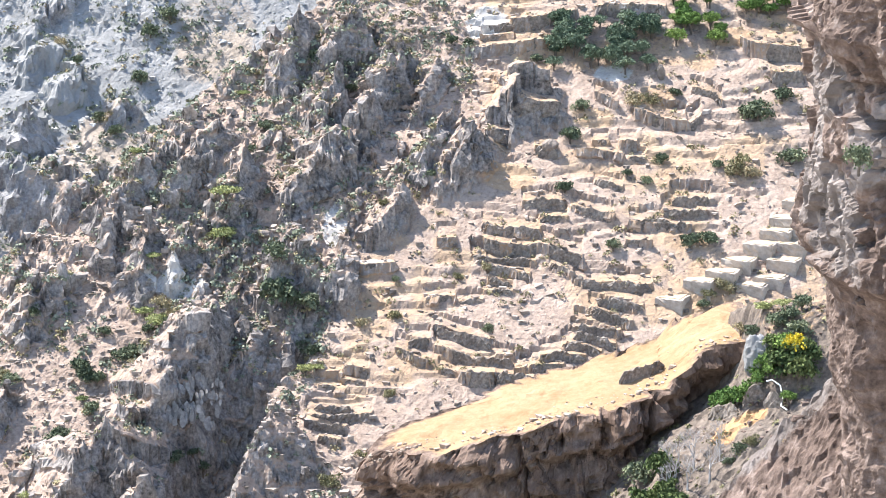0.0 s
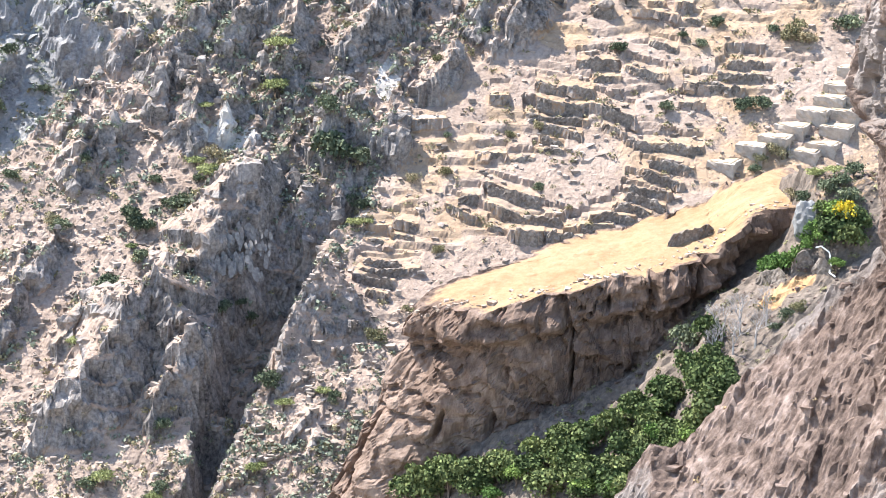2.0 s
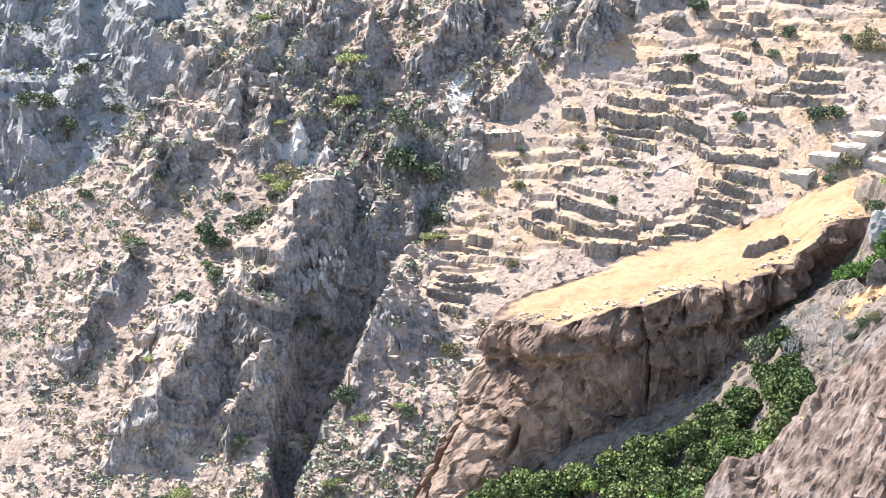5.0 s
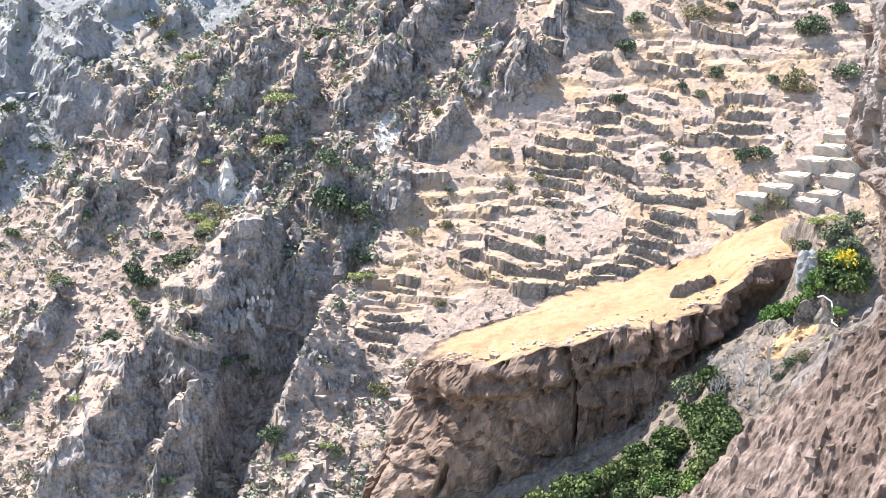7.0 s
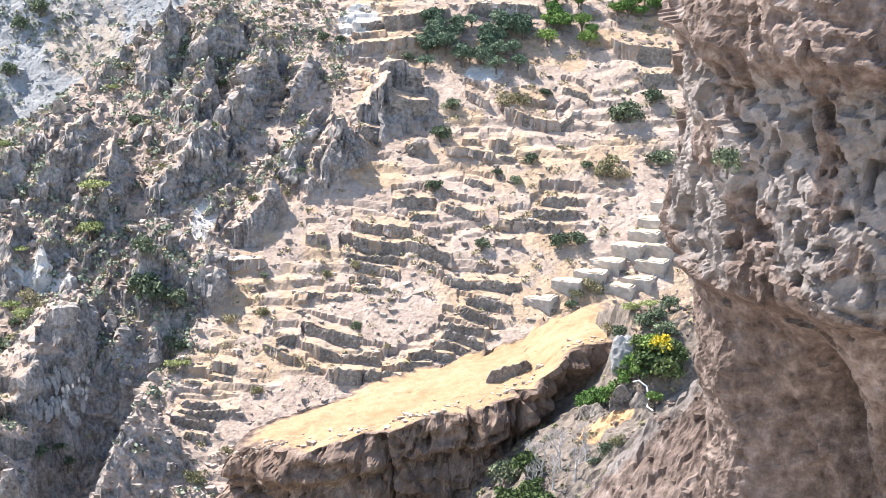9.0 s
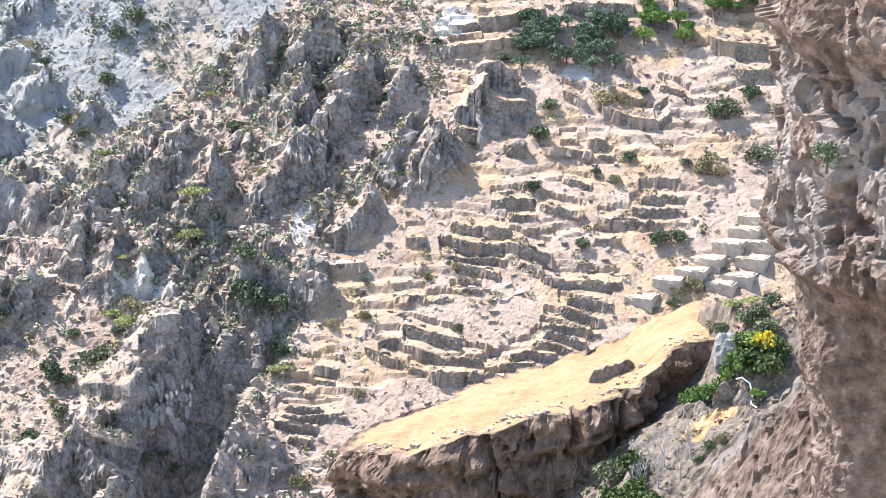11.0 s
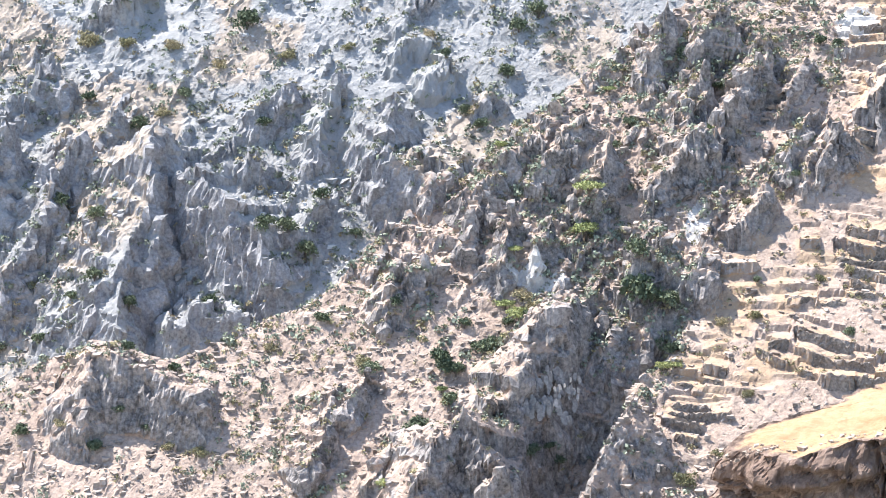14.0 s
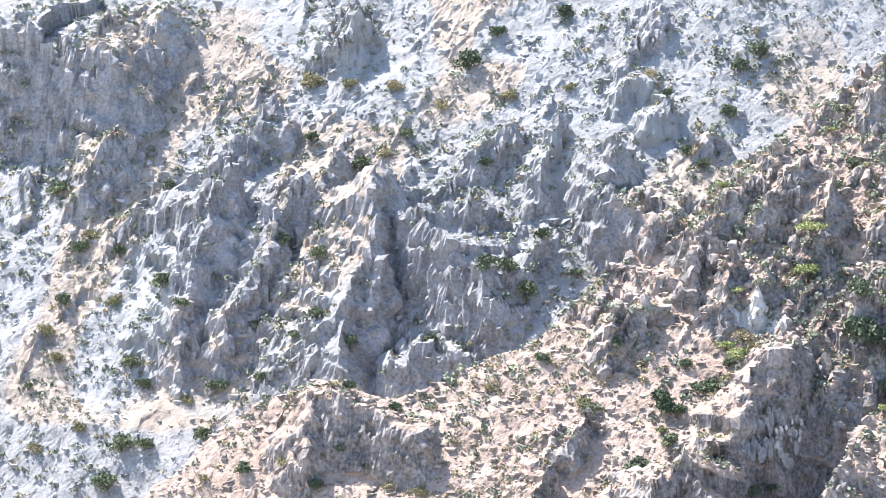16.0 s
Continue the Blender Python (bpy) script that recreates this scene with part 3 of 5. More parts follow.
def mesa():
    """A flat-topped bluff: a closed band round its plan, from the foot up to the rim, and the field on top."""
    plan = [(-6.4, 267.4), (-5, 264.6), (-2, 263), (6, 264), (12, 265.5), (18, 268), (22, 270), (27, 270.5), (30.5, 272), (32, 277), (26, 281), (16, 280.5), (8, 277), (1, 273), (-5, 270)]
    P = np.array(plan, float)
    P = np.vstack([P, P[:1]])
    seg = np.r_[0, np.cumsum(np.hypot(*np.diff(P, axis=0).T))]
    s = np.linspace(0, seg[-1], 600)
    px, py = np.interp(s, seg, P[:, 0]), np.interp(s, seg, P[:, 1])
    k = np.ones(15) / 15
    px, py = [np.convolve(np.r_[v[-8:-1], v, v[1:8]], k, "valid") for v in (px, py)]
    cx, cy = 12.0, 273.0
    top = mesa_top(px, py)
    rings, gold = [], []
    for i in range(140):                                 # cliff
        v = i / 139.0
        z = 40 + (top - 40) * v
        out = 1.0 + 0.16 * (1 - v)
        x, y = cx + (px - cx) * out - 11 * (1 - v) * smooth(4, -6, px), cy + (py - cy) * (1 + 0.55 * (1 - v) ** 1.2 * 0.35)
        crack = fbm(px / 3.4, z / 16, py / 3.4, 3, 104, True)
        bed = vnoise(z * 1.1 + 0.25 * px + fbm(px / 3, z / 3, None, 2, 109), 0 * z, None, 108)
        relief = 1.7 * fbm(px / 5, z / 13, py / 5, 3, 103) + 1.5 * (fbm(px / 3.2 + 0.05 * z, z / 18, py / 3.2, 2, 110, True) - 0.6) - 1.5 * smooth(0.86, 0.97, crack) + 0.45 * (bed - 0.5)
        relief = relief + 0.9 * cells(px / 2.8 + 0.15 * z, py / 2.8, z / 3.6, 171) + 0.45 * cells(px / 0.9, py / 0.9, z / 1.0, 175) + 0.28 * fbm(px / 0.8, z / 0.8, py / 0.8, 3, 106)
        relief = relief - 0.6 * smooth(0.76, 0.86, vnoise(px / 0.9 + py / 0.9, z / 0.7, None, 177))
        cap = smooth(0.88, 0.91, v)                        # broken ledge under the rim, weathered back at the top
        relief = relief + cap * (0.3 + 1.1 * vnoise(px / 1.5, z / 0.9, None, 105)) - 0.7 * np.exp(-((v - 0.87) / 0.025) ** 2) - 0.9 * smooth(0.95, 1.0, v) * vnoise(px / 1.3, py / 1.3, None, 112)
        relief = relief - 3.0 * np.exp(-((px - 25.5) / 3.2) ** 2) * smooth(0.5, 0.8, v) * (1 - smooth(0.9, 0.97, v)) * (py < 274)
        nx, ny = px - cx, (py - cy) * 3
        ln = np.hypot(nx, ny)
        rings.append(np.stack([x + nx / ln * relief, y + ny / ln * relief, z], 1))
        gold.append(np.full(len(px), 0.0))
    edge = rings[-1]
    for i in range(1, 40):                               # field
        f = 1 - i / 39.0
        x, y = cx + (edge[:, 0] - cx) * f, cy + (edge[:, 1] - cy) * f
        z = mesa_top(x, y) + 0.25 * np.exp(-i / 2.0) * fbm(x, y, None, 3, 107)
        rings.append(np.stack([x, y, z], 1))
        gold.append(np.full(len(px), min(1.0, 0.15 + i * 0.14)))
    n, m = 140, len(px)
    root = new("rock_bluff")
    for name, rows, g in (("cliff", rings[:n], gold[:n]), ("dry_field", rings[n - 1:], gold[n - 1:])):
        ob = mesh_object(name, np.concatenate(rows), grid_faces(len(rows), m), mat_mesa, {"gold": np.concatenate(g)}, True)
        ob.parent = root
        tagged(ob, "sheer fissured brown rock face" if name == "cliff" else "level field of dry golden grass")
    return tagged(root, "flat-topped brown rock bluff with dry golden grass field", "bluff")


mesa()


def side_height(x, y):
    z = np.interp(x, (-60, -22, -11, 0, 13, 20, 26, 32, 50), (5, 20, 50, 57.5, 63.0, 69.0, 73.3, 75.5, 80)) + 0.35 * (np.minimum(y, 262) - 258)
    z = np.minimum(z + 0.75 * smooth(25, 30, x) * np.maximum(y - 261, 0), np.maximum(82.0 - 0.5 * np.maximum(y - 272, 0), z))
    return z + 0.6 * fbm(x / 5, y / 5, None, 4, 111) + 0.35 * saw(x, y, 2.5, 112)


SIDE_XS, SIDE_YS = np.arange(-40, 56, 0.36), np.arange(222, 284, 0.36)
side = sheet("side_slope", SIDE_XS, SIDE_YS, side_height(*np.meshgrid(SIDE_XS, SIDE_YS)), lambda X, Y, Z, s: {"gold": np.clip(zones(X, Y, SIDE_GOLD) + 0.35 * smooth(26, 30, X) * smooth(263, 267, Y), 0, 1)}, mat_side, 0.4, True)
tagged(side, "stony talus slope below the bluff", "slope", kind="structure")


# ---- near cliff and its spur ----
def near_cliff():
    zs = np.arange(92, 142, 0.14)
    prof = np.interp(zs, (92, 105.8, 109.2, 112.5, 115.3, 116.1, 118.3, 121, 123.4, 124.4, 126.8, 127.9, 129.7, 142), (20, 18.9, 18.5, 18.0, 17.6, 16.7, 16.7, 16.9, 17.4, 17.0, 17.1, 16.3, 16.6, 17.5))
    th = np.linspace(math.pi * 0.55, math.pi * 1.6, 330)
    R = 15.0
    T, Zg = np.meshgrid(th, zs)
    A = (R + 16.35 - prof)[:, None] + 0 * T
    x0, y0 = np.cos(T), np.sin(T)
    low = 1 - smooth(113, 117.5, Zg + 0.8 * np.sin(T * 9))
    band = smooth(115.5, 118, Zg) * (1 - smooth(125, 127.5, Zg))
    d = 1.0 * fbm(x0 * 3.2, y0 * 3.2, Zg / 6.5, 3, 121) + 0.5 * (fbm(x0 * 7, y0 * 7, Zg / 3.0, 4, 122, True) - 0.6) + 0.2 * fbm(x0 * 30, y0 * 30, Zg / 0.5, 3, 123)
    d = d - 0.36 * np.maximum(117 - Zg, 0) * smooth(1.09, 1.16, T / math.pi)
    flute = T * 15 + 0.5 * (Zg - 112)                      # slanting ribs and hollows of the undercut
    d = d - low * 1.7 * smooth(0.4, 0.75, vnoise(flute / 2.3 + 0.4 * vnoise(T * 5, Zg / 3, None, 127), Zg / 12, None, 124))
    d = d - 2.6 * low * np.exp(-((T / math.pi - 1.228) / 0.032) ** 2 - ((Zg - 111) / 3.4) ** 2)
    d = d + 0.35 * np.exp(-((Zg - 116.2 - 0.8 * np.sin(T * 5)) / 0.9) ** 2) + 0.7 * smooth(126.2, 127.4, Zg + 1.2 * fbm(T * 6, Zg / 4, None, 2, 129))
    d = d - (0.3 + 0.7 * band) * 0.8 * smooth(0.66, 0.82, vnoise(x0 * 20, y0 * 20, Zg / 0.8, 125)) - (0.2 + 0.8 * band) * 0.45 * smooth(0.68, 0.84, vnoise(x0 * 42, y0 * 42, Zg / 0.42, 126))
    d = d + (0.35 + 0.65 * (1 - low)) * (0.8 * cells(x0 * 6.5 + Zg * 0.12, y0 * 6.5, Zg / 2.2, 181) + 0.18 * cells(x0 * 22 + Zg * 0.3, y0 * 22, Zg / 0.55, 185))
    pale = band * smooth(0.3, 0.65, vnoise(T * 8, Zg / 3.5, None, 130)) + 0.35 * (1 - low) * vnoise(T * 16, Zg / 1.5, None, 134)
    X, Y = 32.3 + (A + d) * x0, 144 + (A + d) * y0
    V = np.stack([X, Y, Zg], -1)
    ob = mesh_object("near_cliff", V.reshape(-1, 3), grid_faces(len(zs), len(th)), mat_near, {"pale": pale}, True)
    return tagged(ob, "pitted brown overhanging rock cliff", "cliff", kind="structure")


def spur_height(x, y):
    top = np.interp(x, (-16, 6.1, 8.3, 10, 13.3, 16.1, 18.9, 24, 40), (70, 94.4, 98.1, 98.7, 102.4, 105.2, 108.2, 112, 118))
    yc = 150.0 + 0.12 * (x - 10)
    z = top - 0.85 * np.maximum(yc - y, 0) - 1.6 * np.maximum(y - yc, 0)
    return z + 0.9 * fbm(x / 3.4, y / 3.4, None, 4, 131) - 0.6


near_cliff()
SPUR_XS, SPUR_YS = np.arange(-16, 42, 0.18), np.arange(112, 162, 0.18)
SPUR_Z = spur_height(*np.meshgrid(SPUR_XS, SPUR_YS))
for gap, tall, seed in ((6.0, 1.9, 241), (2.6, 0.75, 242), (0.9, 0.32, 243)):
    SPUR_Z = SPUR_Z + ridges(np.zeros_like(SPUR_Z), SPUR_XS, SPUR_YS, fin_scatter(-16, 42, 112, 162, gap, tall, lambda x, y: 0.4 + 0.6 * vnoise(x / 5, y / 5, None, 244), seed, 0.35), 0.8, 2.6, seed)
spur_at = sampler(SPUR_XS, SPUR_YS, SPUR_Z)
spur = sheet("near_spur", SPUR_XS, SPUR_YS, SPUR_Z, lambda X, Y, Z, s: {"pale": 0.75 * smooth(0.45, 0.7, vnoise(X / 6, Y / 4, None, 245))}, mat_near, 0.28, True)
tagged(spur, "bare reddish-brown rock spur below the cliff", "rock slope", kind="structure")

gx = np.array([[-6000, -6000, 0], [6000, -6000, 0], [6000, 6000, 0], [-6000, 6000, 0]], float)
ground = mesh_object("ground", gx, [[0, 1, 2, 3]], mat_ground, flat=True)
tagged(ground, "dry stony canyon floor", "ground", kind="structure")


# ---- things: helpers ----
def part(name, bm, mat, parent, label=""):
    me = bpy.data.meshes.new(name)
    bm.to_mesh(me)
    bm.free()
    me.materials.append(mat)
    ob = new(name, me)
    ob.parent = parent
    return tagged(ob, label) if label else ob


def raw_part(name, verts, faces, mat, parent, flat=True):
    ob = mesh_object(name, verts, faces, mat, None, flat)
    ob.parent = parent
    return ob


def leaf_material(name, dark, mid, light):
    m = material(name, (dark, mid, light), 2.2, rough=0.85, bump=0, island=0.4)
    b = m.node_tree.nodes["Principled BSDF"]
    b.inputs["Specular IOR Level"].default_value = 0.08
    N, L = m.node_tree.nodes, m.node_tree.links
    info, hs, val, hue = N.new("ShaderNodeObjectInfo"), N.new("ShaderNodeHueSaturation"), N.new("ShaderNodeMapRange"), N.new("ShaderNodeMapRange")
    val.inputs["To Min"].default_value, val.inputs["To Max"].default_value = 0.7, 1.3
    hue.inputs["To Min"].default_value, hue.inputs["To Max"].default_value = 0.515, 0.475
    L.new(info.outputs["Random"], val.inputs["Value"])
    L.new(info.outputs["Random"], hue.inputs["Value"])
    L.new(val.outputs["Result"], hs.inputs["Value"])
    L.new(hue.outputs["Result"], hs.inputs["Hue"])
    L.new(b.inputs["Base Color"].links[0].from_socket, hs.inputs["Color"])
    L.new(hs.outputs["Color"], b.inputs["Base Color"])
    return m


mat_leaf = leaf_material("shrub_leaf", (0.05, 0.062, 0.04), (0.10, 0.122, 0.075), (0.19, 0.215, 0.13))
mat_sage = leaf_material("sage_leaf", (0.12, 0.132, 0.095), (0.22, 0.238, 0.172), (0.34, 0.355, 0.265))
mat_tree = leaf_material("broad_leaf", (0.034, 0.05, 0.022), (0.085, 0.115, 0.045), (0.19, 0.225, 0.085))
mat_olive = leaf_material("grove_leaf", (0.05, 0.075, 0.05), (0.09, 0.125, 0.08), (0.16, 0.20, 0.135))
mat_bright = leaf_material("fresh_leaf", (0.05, 0.09, 0.025), (0.10, 0.165, 0.045), (0.175, 0.26, 0.08))
mat_acacia = leaf_material("acacia_leaf", (0.13, 0.15, 0.06), (0.21, 0.235, 0.10), (0.31, 0.33, 0.155))
mat_dry = leaf_material("dry_scrub", (0.13, 0.12, 0.065), (0.22, 0.20, 0.11), (0.33, 0.29, 0.17))
mat_flower = leaf_material("yellow_flower", (0.35, 0.27, 0.02), (0.55, 0.44, 0.04), (0.7, 0.58, 0.08))
mat_bark = material("bark", ((0.07, 0.055, 0.045), (0.13, 0.105, 0.085), (0.2, 0.165, 0.135)), 6, bump=0.4)
mat_twig = material("bare_twig", ((0.24, 0.22, 0.21), (0.36, 0.335, 0.32), (0.46, 0.43, 0.415)), 6, bump=0.2)
mat_wall = material("dry_stone", ((0.08, 0.065, 0.055), (0.19, 0.16, 0.135), (0.34, 0.29, 0.245)), 3.2, bump=0.8, bump_scale=5, bump_dist=0.12)
mat_concrete = material("pale_masonry", ((0.27, 0.23, 0.19), (0.38, 0.325, 0.275), (0.46, 0.40, 0.34)), 1.6, bump=0.5, bump_scale=4, bump_dist=0.08)
mat_stone = material("loose_stone", ((0.12, 0.10, 0.088), (0.26, 0.215, 0.182), (0.43, 0.355, 0.30)), 0.5, bump=0.5, bump_scale=4, bump_dist=0.1, island=0.4)
mat_stone_far = material("loose_limestone", ((0.15, 0.148, 0.145), (0.29, 0.285, 0.278), (0.43, 0.42, 0.41)), 0.4, bump=0.4, bump_scale=3, bump_dist=0.15, island=0.4)
mat_straw = material("straw_field", ((0.34, 0.25, 0.16), (0.44, 0.34, 0.235), (0.52, 0.42, 0.31)), 2.5, bump=0.4, bump_scale=8, bump_dist=0.08)
mat_rim = material("rim_stone", ((0.22, 0.165, 0.125), (0.36, 0.28, 0.22), (0.46, 0.375, 0.305)), 1.0, bump=0.5, bump_scale=4, bump_dist=0.1, island=0.3)
mat_straw_tuft = leaf_material("straw_tuft", (0.24, 0.18, 0.09), (0.38, 0.29, 0.16), (0.52, 0.42, 0.26))
mat_pipe = material("pale_pipe", ((0.6, 0.6, 0.58), (0.72, 0.72, 0.70), (0.8, 0.8, 0.78)), 3, rough=0.5, bump=0.0)


def leaf_cloud(rng, lobes, per, leaf):
    """Small leaf faces over the lobes of a crown, thinner inside and underneath, with a broken outline."""
    V, Fc = [], []
    for cx, cy, cz, rx, rz in lobes:
        n = max(10, int(per * rx * rx))
        d = rng.normal(size=(n, 3))
        d /= np.linalg.norm(d, axis=1, keepdims=True)
        d[:, 2] = np.where(d[:, 2] < -0.35, -d[:, 2], d[:, 2])
        r = 1 - 0.5 * rng.random(n) ** 2 + 0.12 * rng.normal(size=n)
        c = np.array([cx, cy, cz]) + d * r[:, None] * np.array([rx, rx, rz])
        u = rng.normal(size=(n, 3))
        u /= np.linalg.norm(u, axis=1, keepdims=True)
        w = np.cross(u, d + 0.6 * rng.normal(size=(n, 3)))
        w /= np.linalg.norm(w, axis=1, keepdims=True) + 1e-6
        k = leaf * (0.6 + 0.8 * rng.random(n))[:, None]
        base = len(V) * 0 + sum(len(v) for v in V)
        q = np.stack([c - u * k * 0.5, c + w * k * 0.42, c + u * k * 0.6, c - w * k * 0.42], 1)
        V.append(q.reshape(-1, 3))
        Fc.append(base + np.arange(4 * n).reshape(n, 4))
    return np.concatenate(V), np.concatenate(Fc)


def limb(bm, a, b, ra, rb, sides=5, start=None):
    """A tapered round limb from a to b, or on from the ring where another ends."""
    a, b = Vector(a), Vector(b)
    q = (b - a).to_track_quat("Z", "Y")
    ring = []
    if start:
        ring.append(start)
    for p, r in ((a, ra), (b, rb))[len(ring):]:
        ring.append([bm.verts.new(p + q @ Vector((r * math.cos(6.2832 * i / sides), r * math.sin(6.2832 * i / sides), 0))) for i in range(sides)])
    for i in range(sides):
        bm.faces.new((ring[0][i], ring[0][(i + 1) % sides], ring[1][(i + 1) % sides], ring[1][i]))
    bm.faces.new(ring[1])
    return ring[1]


def plant(name, seed, mat, radius, height, lobes, per, leaf, stem, flat=1.0):
    """A shrub or tree of about the given radius, with stems or a trunk with limbs, and a crown."""
    rng = np.random.default_rng(seed)
    root = new(name)
    L = []
    for i in range(lobes):
        a, rr = 6.2832 * (i * 0.382 + 0.1 * rng.random()), radius * 0.62 * math.sqrt((i + 0.3) / lobes)
        size = radius * (0.32 + 0.25 * rng.random())
        L.append((rr * math.cos(a), rr * math.sin(a), max(height - size * flat * (0.9 + 0.7 * rng.random()) - (0.5 + 0.35 * (name == "tree")) * rr * rng.random() * 1.3, 0.45 * size), size, size * 0.85 * flat))
    bm = bmesh.new()
    fork = (0.05 * radius, 0.03 * radius, height * stem)
    top = limb(bm, (0, 0, -0.35), fork, 0.075 * radius + 0.03, 0.06 * radius + 0.02)
    for cx, cy, cz, rx, rz in L:
        limb(bm, fork, (cx * 0.8, cy * 0.8, cz), 0.045 * radius + 0.012, 0.012, 5, top)
    part("trunk", bm, mat_bark, root)
    V, Fc = leaf_cloud(rng, L, per, leaf)
    raw_part("crown", V, Fc, mat, root)
    return root


KINDS = {
    "shrub": [plant("shrub", 10 + i, mat_leaf, 1.0, 1.35, 8, 460, 0.155, 0.2) for i in range(4)],
    "tree": [plant("tree", 20 + i, mat_tree, 1.5, 2.5, 16, 190, 0.255, 0.2) for i in range(3)],
    "grove_tree": [plant("grove_tree", 30 + i, mat_olive, 1.3, 2.4, 12, 330, 0.18, 0.3) for i in range(3)],
    "fresh_tree": [plant("fresh_tree", 40 + i, mat_bright, 1.4, 2.4, 12, 330, 0.18, 0.25) for i in range(2)],
    "acacia": [plant("acacia", 50 + i, mat_acacia, 1.6, 1.9, 10, 280, 0.17, 0.45, 0.45) for i in range(2)],
    "dry_bush": [plant("dry_bush", 60 + i, mat_dry, 0.9, 1.0, 7, 640, 0.12, 0.2) for i in range(2)],
    "flowering_bush": [plant("flowering_bush", 70, mat_flower, 0.9, 1.5, 7, 300, 0.18, 0.3)],
}
TAGS = {
    "shrub": ("dark green rounded shrub on the stony slope", "shrub", "shrubs on the slopes"),
    "tree": ("dense dark green broadleaf tree", "tree", "trees below the bluff"),
    "grove_tree": ("grey-green orchard tree in an upper terrace grove", "tree", "orchard grove"),
    "fresh_tree": ("fresh bright green leafy small tree", "tree", "green garden trees"),
    "acacia": ("flat yellow-green acacia bush among the crags", "acacia", "acacia bushes"),
    "dry_bush": ("dry olive-brown bush on the stony slope", "bush", "dry bushes"),
    "flowering_bush": ("tall bush covered with yellow flowers", "bush", "flowering bushes"),
}
used = {k: 0 for k in KINDS}
rng = random.Random(4)


def put(kind, x, y, z, size):
    """One plant of about that width, rooted at the place."""
    stock = KINDS[kind]
    i = used[kind]
    used[kind] += 1
    first = stock[i % len(stock)]
    half = {"shrub": 1.0, "tree": 1.5, "grove_tree": 1.3, "fresh_tree": 1.4, "acacia": 1.6, "dry_bush": 0.9, "flowering_bush": 0.9}[kind]
    k = size / (2 * half)
    m = pose(x, y, z, 0, 0, rng.uniform(0, 360)) @ Matrix.Diagonal((k, k, k * rng.uniform(0.85, 1.2), 1))
    if i < len(stock):
        first.matrix_basis = m
        ob = first
    else:
        ob = copy_thing(first, pose(0, 0, 0))
        ob.matrix_basis = m
    return tagged(ob, *TAGS[kind])


def on_hill(x, y):
    return float(mid_height([x], [y])[0])


def on_far(x, y):
    return float(far_height(x, y)[0])


def on_side(x, y):
    return float(side_height(np.array([x]), np.array([y]))[0])


for x, y, size in ((42.0, 362.8, 4.1), (41.9, 371.5, 3.4), (38.5, 368.8, 4.4), (37.2, 369.3, 2.9), (33.1, 362.0, 1.8), (15.6, 366.1, 3.4), (17.1, 370.6, 2.6), (14.6, 358.9, 2.4),
                   (24.5, 359.7, 1.7), (22.2, 360.9, 1.7), (26.4, 362.9, 2.0), (28.9, 350.9, 2.7), (31.2, 351.4, 3.1), (19.9, 350.5, 2.3), (5.1, 340.4, 1.6), (29.9, 343.0, 2.0),
                   (-18.6, 343.6, 5.6), (-15.7, 342.9, 3.6), (-19.3, 345.4, 3.3), (-40.5, 334.3, 2.8), (-35.6, 337.0, 3.0), (-38.8, 340.3, 2.0), (-42.5, 324.9, 3.3), (-29.9, 325.2, 2.8),
                   (11.9, 378.4, 1.9), (1.4, 380.9, 2.1), (3.5, 380.6, 1.8), (28.8, 372.7, 2.0), (-23.3, 363.2, 2.1), (-21.5, 367.9, 2.4), (-12.4, 364.8, 2.1), (-1.5, 359.5, 2.1),):
    put("shrub", x, y, on_hill(x, y) - 0.1, size)
for x, y, size in ((-12.4, 364.8, 2.1), (-1.5, 359.5, 2.1), (-15.5, 377.6, 2.2), (-11.2, 373.8, 1.9), (-31.2, 338.6, 1.8), (-5.5, 346.6, 1.3), (-16.6, 341.2, 2.3), (-14.8, 337.6, 2.0),
                   (-24.1, 315.1, 3.3), (-27.1, 329.1, 2.3), (-23.5, 314.9, 2.4), (-35.1, 309.9, 2.4), (-42.4, 303.8, 2.6), (-34.6, 303.2, 2.6), (-16.8, 313.5, 1.8), (-28.0, 328.0, 1.8),
                   (-33.6, 338.6, 2.6), (-39.2, 334.0, 2.8), (-48.9, 333.9, 2.6), (-41.0, 335.2, 3.2), (-36.4, 336.8, 3.3), (-42.4, 325.6, 3.8), (-39.2, 330.2, 2.5), (-55.4, 340.2, 2.2),
                   (-76.5, 332.0, 1.8), (-71.3, 332.6, 1.9), (-46.8, 340.1, 1.7), (-73.1, 325.2, 2.1), (-76.5, 325.9, 1.8), (-33.9, 340.7, 1.8), (-87.4, 324.6, 1.9), (-78.6, 323.1, 2.1),):
    put("shrub", x, y, on_hill(x, y) - 0.1, size)
for x, y, size in ((-87.4, 324.6, 1.9), (-78.6, 323.1, 2.1),):
    put("shrub", x, y, on_hill(x, y) - 0.1, size)
